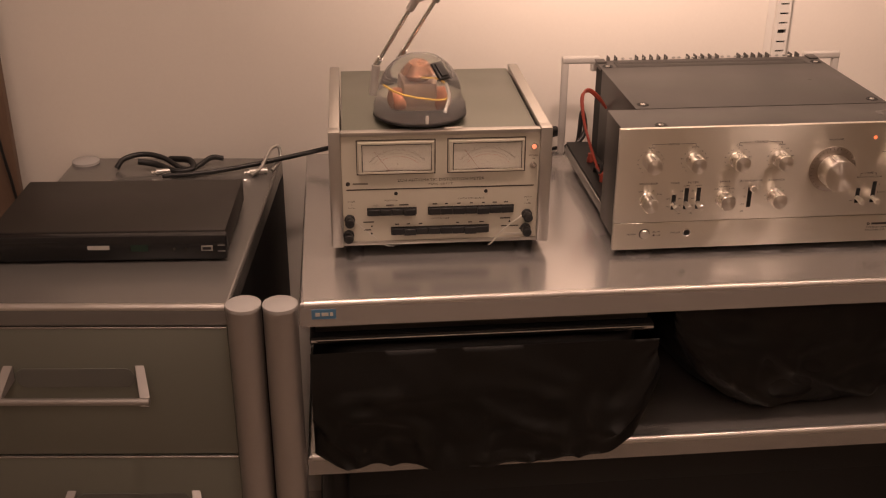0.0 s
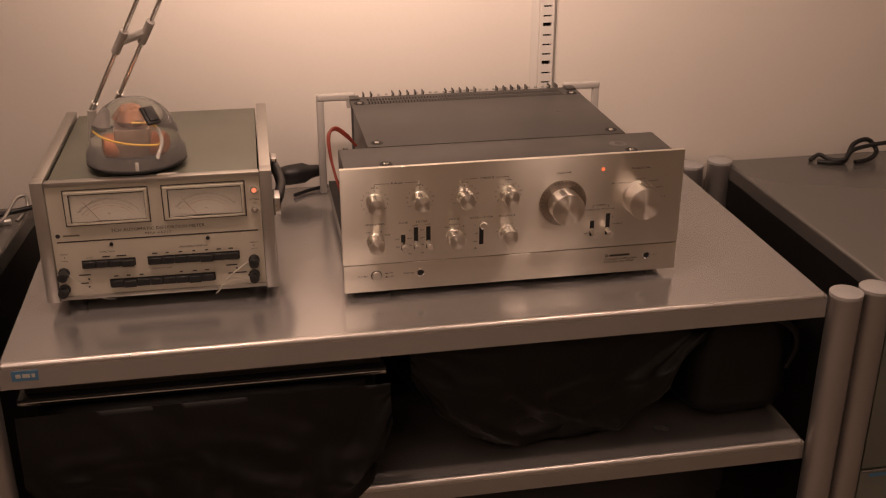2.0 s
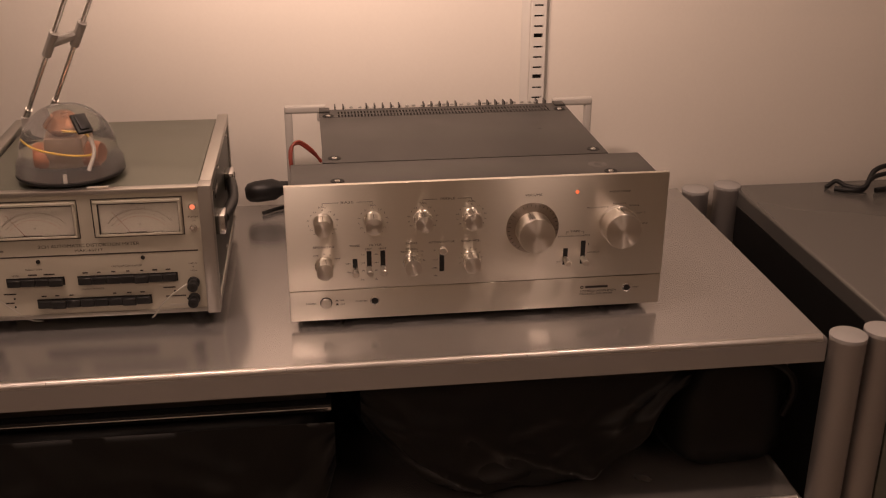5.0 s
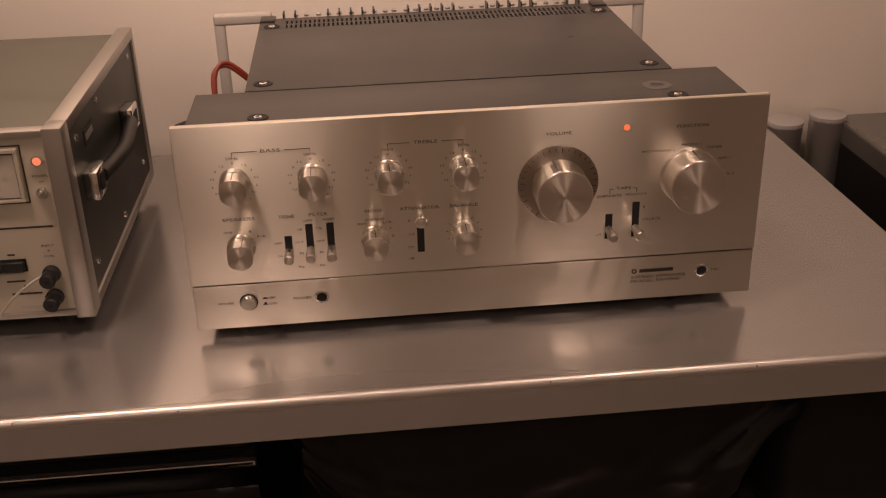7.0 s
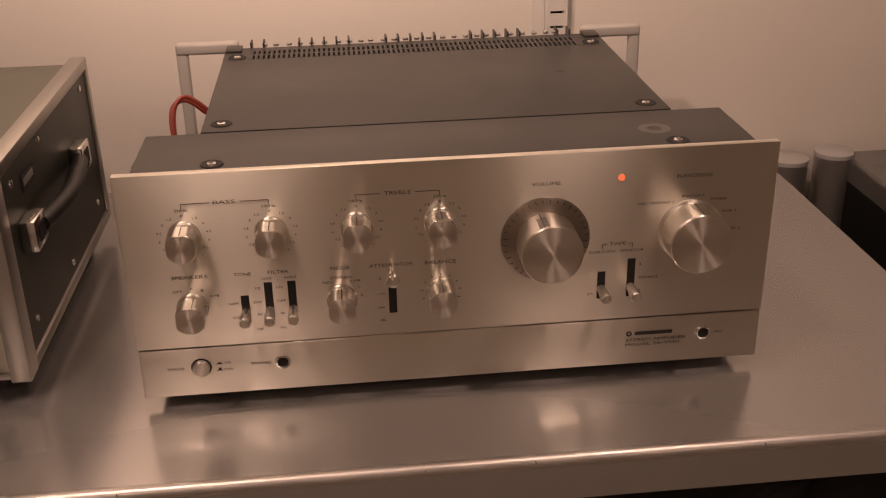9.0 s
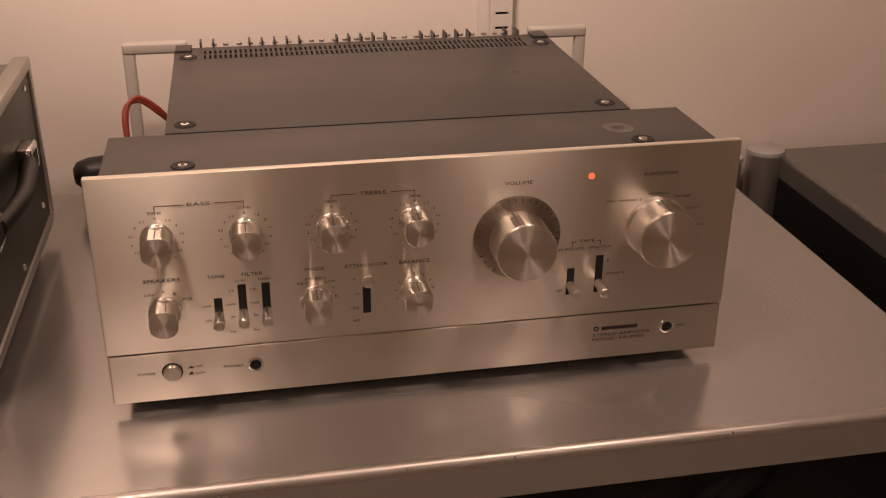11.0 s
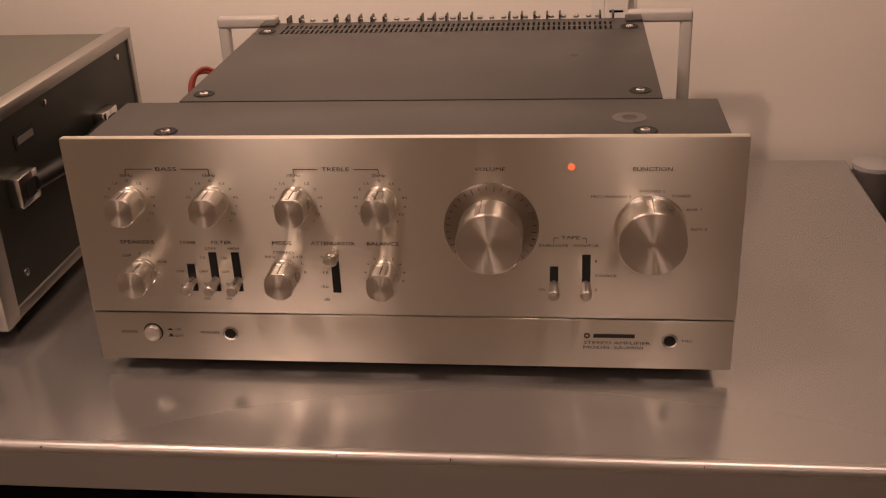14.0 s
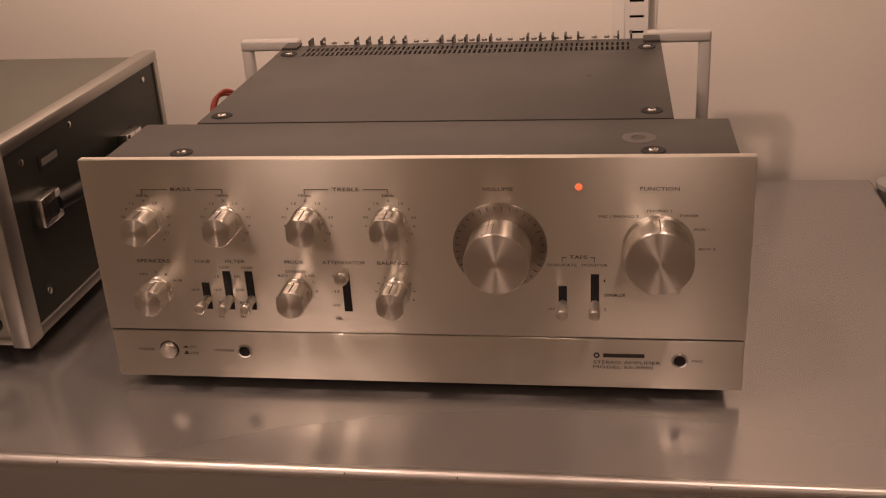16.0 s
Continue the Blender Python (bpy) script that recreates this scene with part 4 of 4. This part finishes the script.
for x, y, lab_ in ((-0.928, 0.383, "cable"), (-0.772, 0.369, "lead")):
    pg = thing("plug", x, y, z, "small metal phono plug on a " + lab_ + " end", "plug", "phono plugs")
    part("sleeve", tube([(x, y, z + 0.006), (x + 0.03, y + 0.004, z + 0.006)], 0.0052, 12, 1), STEEL, pg)
    part("pin", tube([(x - 0.008, y - 0.001, z + 0.006), (x, y, z + 0.006)], 0.002, 8, 1), CHROME, pg)
cable([(0.69, 0.418, z + 0.004), (0.715, 0.403, z + 0.005), (0.74, 0.408, z + 0.006), (0.765, 0.428, z + 0.03), (0.80, 0.438, z + 0.034), (0.815, 0.428, z + 0.014), (0.79, 0.408, z + 0.006), (0.755, 0.398, z + 0.005)], 0.0045, "black cable loop on the steel cabinet")
cable([(0.68, 0.428, z + 0.003), (0.70, 0.433, z + 0.012), (0.712, 0.415, z + 0.008), (0.735, 0.403, z + 0.010), (0.76, 0.418, z + 0.022), (0.80, 0.428, z + 0.026), (0.84, 0.428, z + 0.03)], 0.004, "second black cable loop on the steel cabinet")
plug = thing("mains_plug", -0.262, 0.41, z, "black moulded mains connector behind the meter", "plug")
bm = lathe([(0.009, 0), (0.016, 0.006), (0.019, 0.02), (0.019, 0.05), (0.013, 0.062), (0.010, 0.085), (0.006, 0.09)], (0, 0, 0), "x", 20)
bmesh.ops.transform(bm, matrix=pose(-0.312, 0.430, z + 0.034, 0, -4, 6) @ Matrix.Scale(0.92, 4), verts=bm.verts)
part("body", bm, BLACK, plug, "black rubber plug body")
part("cord", tube([(-0.225, 0.395, z + 0.026), (-0.205, 0.398, z + 0.03), (-0.19, 0.408, z + 0.05), (-0.195, 0.418, z + 0.08), (-0.2, 0.413, z + 0.03), (-0.21, 0.408, z + 0.006)], 0.0042, 10), BLACK, plug)
cable([(-0.285, 0.415, z + 0.004), (-0.26, 0.435, z + 0.004), (-0.235, 0.445, z + 0.005), (-0.21, 0.45, z + 0.006)], 0.0032, "thin black cable on the table behind the meter")

# ---- wall rail ----
rail = thing("shelf_rail", 0.1710, WALL, 0.75, "white slotted steel shelf upright screwed to the wall", "shelf rail")
bm = bmesh.new()
RZ0, RZ1 = 0.75, 2.2
box(0.1585, 0.1635, WALL - 0.011, WALL, RZ0, RZ1, 0.0006, 1, bm)
box(0.1785, 0.1835, WALL - 0.011, WALL, RZ0, RZ1, 0.0006, 1, bm)
zs = RZ0
k = 0
while zs < RZ1 - 0.02:
    gap = 0.0066 if k % 4 == 0 else 0.0030
    box(0.1630, 0.1790, WALL - 0.011, WALL - 0.009, zs + gap, zs + 0.0168, bm=bm)
    zs += 0.0168
    k += 1
part("channel", bm, WHITEM, rail, "slotted white channel", smooth=0)
part("channel_back", box(0.1635, 0.1785, WALL - 0.002, WALL - 0.0005, RZ0, RZ1), PIT, rail, smooth=0)
part("filler_strip", box(0.1445, 0.1582, WALL - 0.0014, WALL, RZ0, RZ1), WHITEM, rail, "uneven painted strip beside the channel")
part("filler_strip", box(0.1838, 0.1920, WALL - 0.0014, WALL, RZ0, RZ1), WHITEM, rail)

for x, w in ((-0.52, 0.0022), (-0.37, 0.0012), (-0.246, 0.0016), (-0.035, 0.0012), (0.043, 0.002), (0.21, 0.0014)):
    part("nick", box(x, x + 0.3 * w, FRONT - 0.0006, FRONT + 0.0014, TZ - 0.0026, TZ - 0.0016), DARK, bench, "tiny paint chip on the edge", smooth=0)

# ---- bags and box on the shelf ----
def bag(name, x0, x1, y0, y1, z0, z1, label, seed, ex=0.2, ez=0.26, crumple=0.012, sag=None):
    bm = bmesh.new()
    bmesh.ops.create_uvsphere(bm, u_segments=72, v_segments=48, radius=1)
    c, h = Vector(((x0 + x1) / 2, (y0 + y1) / 2, (z0 + z1) / 2)), Vector(((x1 - x0) / 2, (y1 - y0) / 2, (z1 - z0) / 2))

    def power(v, e):
        return math.copysign(abs(v) ** e, v)

    for v in bm.verts:
        p = v.co
        q = Vector((power(p.x, ex) * h.x, power(p.y, 0.5) * h.y, power(p.z, ez) * h.z))
        n = Vector((p.x, p.y, p.z)).normalized()
        w = Vector((q.x * 7 + seed, q.y * 7, q.z * 11))
        ridge = 1 - abs(noise.noise(w)) * 2
        d = crumple * (noise.noise(w * 0.6) + 0.45 * (ridge ** 3) + 0.25 * noise.noise(w * 2.7))
        q = q + n * d
        if sag:
            u = (q.x / h.x + 1) / 2
            q.z += sag(u) * (1 - (q.z / h.z + 1) / 2)
        v.co = c + q
        v.co.y = max(v.co.y, FRONT - 0.010)
        v.co.z = max(v.co.z, 0.5145 if v.co.y > FRONT - 0.002 else 0.490)
        v.co.z = min(v.co.z, 0.718)
    b = thing(name, c.x, c.y, 0.514, label, "bag", "bags on the shelf")
    part("body", bm, LEATHER, b, smooth=80)
    return b


b1 = bag("nylon_bag", -0.664, -0.200, -0.088, 0.28, 0.500, 0.684, "black soft nylon bag lying on the shelf", 2.0, sag=lambda u: 0.05 * max(0, (u - 0.8) / 0.2) ** 2)
b2 = bag("cloth_bag", -0.16, 0.262, -0.06, 0.26, 0.520, 0.717, "crumpled black cloth bag sagging on the shelf", 7.0, ex=0.6, ez=0.6, crumple=0.02, sag=lambda u: 0.07 * (2 * u - 0.9) ** 2)
b3 = bag("cloth_bag", 0.255, 0.44, -0.05, 0.30, 0.512, 0.715, "black cloth bag at the end of the shelf", 11.0, ex=0.5, ez=0.5, crumple=0.012)
part("handle_loop", tube([(0.36, -0.056, 0.705), (0.395, -0.07, 0.69), (0.41, -0.07, 0.66), (0.405, -0.058, 0.615)], 0.005, 8), LEATHER, b3, "black carrying loop")


def drape(name, x0, x1, top, hem, y, parent, seed, label, depth=0.008):
    """A hanging sheet of cloth, two skins thick, with folds; hem(u) gives its lower edge."""
    nx, nz = 64, 24
    bm = bmesh.new()
    skins = []
    for back in (0, 1):
        grid = []
        for i in range(nx + 1):
            u = i / nx
            row = []
            for k in range(nz + 1):
                w = k / nz
                x = x0 + (x1 - x0) * u
                z = top + (hem(u) - top) * w
                q = Vector((x * 9 + seed, w * 1.6, seed * 0.3))
                fold = depth * (noise.noise(q) + 0.35 * noise.noise(Vector((x * 26 + seed, w * 5, 2.0))) + 0.6 * max(0, 1 - 5 * abs(noise.noise(Vector((x * 7 - w * 2 + seed, w * 2.2 + x * 3, 5.0))))) + 0.8 * (1 - abs(noise.noise(q * Vector((1.0, 1.0, 1.0)) * 1.9 + Vector((3, 1, 0)))) * 2) ** 3 * 0.5) * (0.06 + w)
                row.append(bm.verts.new((x, y - fold - 0.012 * math.sin(math.pi * min(u * 1.15, 1)) * math.sin(math.pi * w * 0.8) + back * (0.003 if k else 0.0004), z)))
            grid.append(row)
        skins.append(grid)
        for i in range(nx):
            for k in range(nz):
                bm.faces.new((grid[i][k], grid[i + 1][k], grid[i + 1][k + 1], grid[i][k + 1]))
    a, b = skins
    rim = [(i, 0) for i in range(nx)] + [(nx, k) for k in range(nz)] + [(i, nz) for i in range(nx, 0, -1)] + [(0, k) for k in range(nz, 0, -1)]
    for (i, k), (m, n) in zip(rim, rim[1:] + rim[:1]):
        bm.faces.new((a[i][k], a[m][n], b[m][n], b[i][k]))
    return part(name, bm, LEATHER, parent, label, smooth=80)


drape("front_panel", -0.668, -0.192, 0.677, lambda u: 0.494 + 0.13 * max(0, (u - 0.86) / 0.14) ** 2 + 0.02 * max(0, (0.06 - u) / 0.06), -0.1045, b1, 3.0, "creased black front panel", 0.020)
drape("front_cloth", -0.158, 0.268, 0.714, lambda u: 0.527 + 0.16 * max(0, (u - 0.55) / 0.45) ** 2 + 0.13 * max(0, (0.5 - u) / 0.5) ** 3, -0.058, b2, 5.0, "sagging front cloth", 0.018)
bx = thing("black_case", -0.43, 0.1, 0.679, "flat glossy black case lying on the nylon bag", "case")
part("shell", box(-0.668, -0.194, -0.083, 0.27, 0.679, 0.6895, 0.002), GLOSS, bx)
part("edge_strip", box(-0.667, -0.195, -0.0842, -0.082, 0.682, 0.686, 0.0008), CHROME, bx, "shiny edge strip")
part("lid", box(-0.66, -0.2, -0.07, 0.26, 0.6895, 0.703, 0.003), DARKTOP, bx)
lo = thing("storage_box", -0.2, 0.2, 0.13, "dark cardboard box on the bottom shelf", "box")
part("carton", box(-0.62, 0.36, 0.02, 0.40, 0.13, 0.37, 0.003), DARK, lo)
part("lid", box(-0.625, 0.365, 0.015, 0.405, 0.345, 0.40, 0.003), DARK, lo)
sc = thing("bolt", 0.44, -0.09, 0.44, "small bright bolt on the post", "bolt")
part("head", lathe([(0.004, 0), (0.0035, 0.003), (0, 0.004)], (0.437, FRONT, 0.44), "y", 12), CHROME, sc)

# ---- board beside the cabinet ----
board = thing("brown_board", -1.40, 0.44, 0, "tall dark brown board leaning beside the cabinet", "board")
part("panel", box(-1.62, -1.168, 0.425, 0.446, 0, 1.3, 0.002), BROWN, board)
cable([(-1.192, 0.418, 1.1), (-1.19, 0.418, 0.9), (-1.185, 0.419, 0.80), (-1.176, 0.419, 0.72), (-1.17, 0.419, 0.6), (-1.172, 0.418, 0.02)], 0.0025, "thin black cable hanging beside the board")
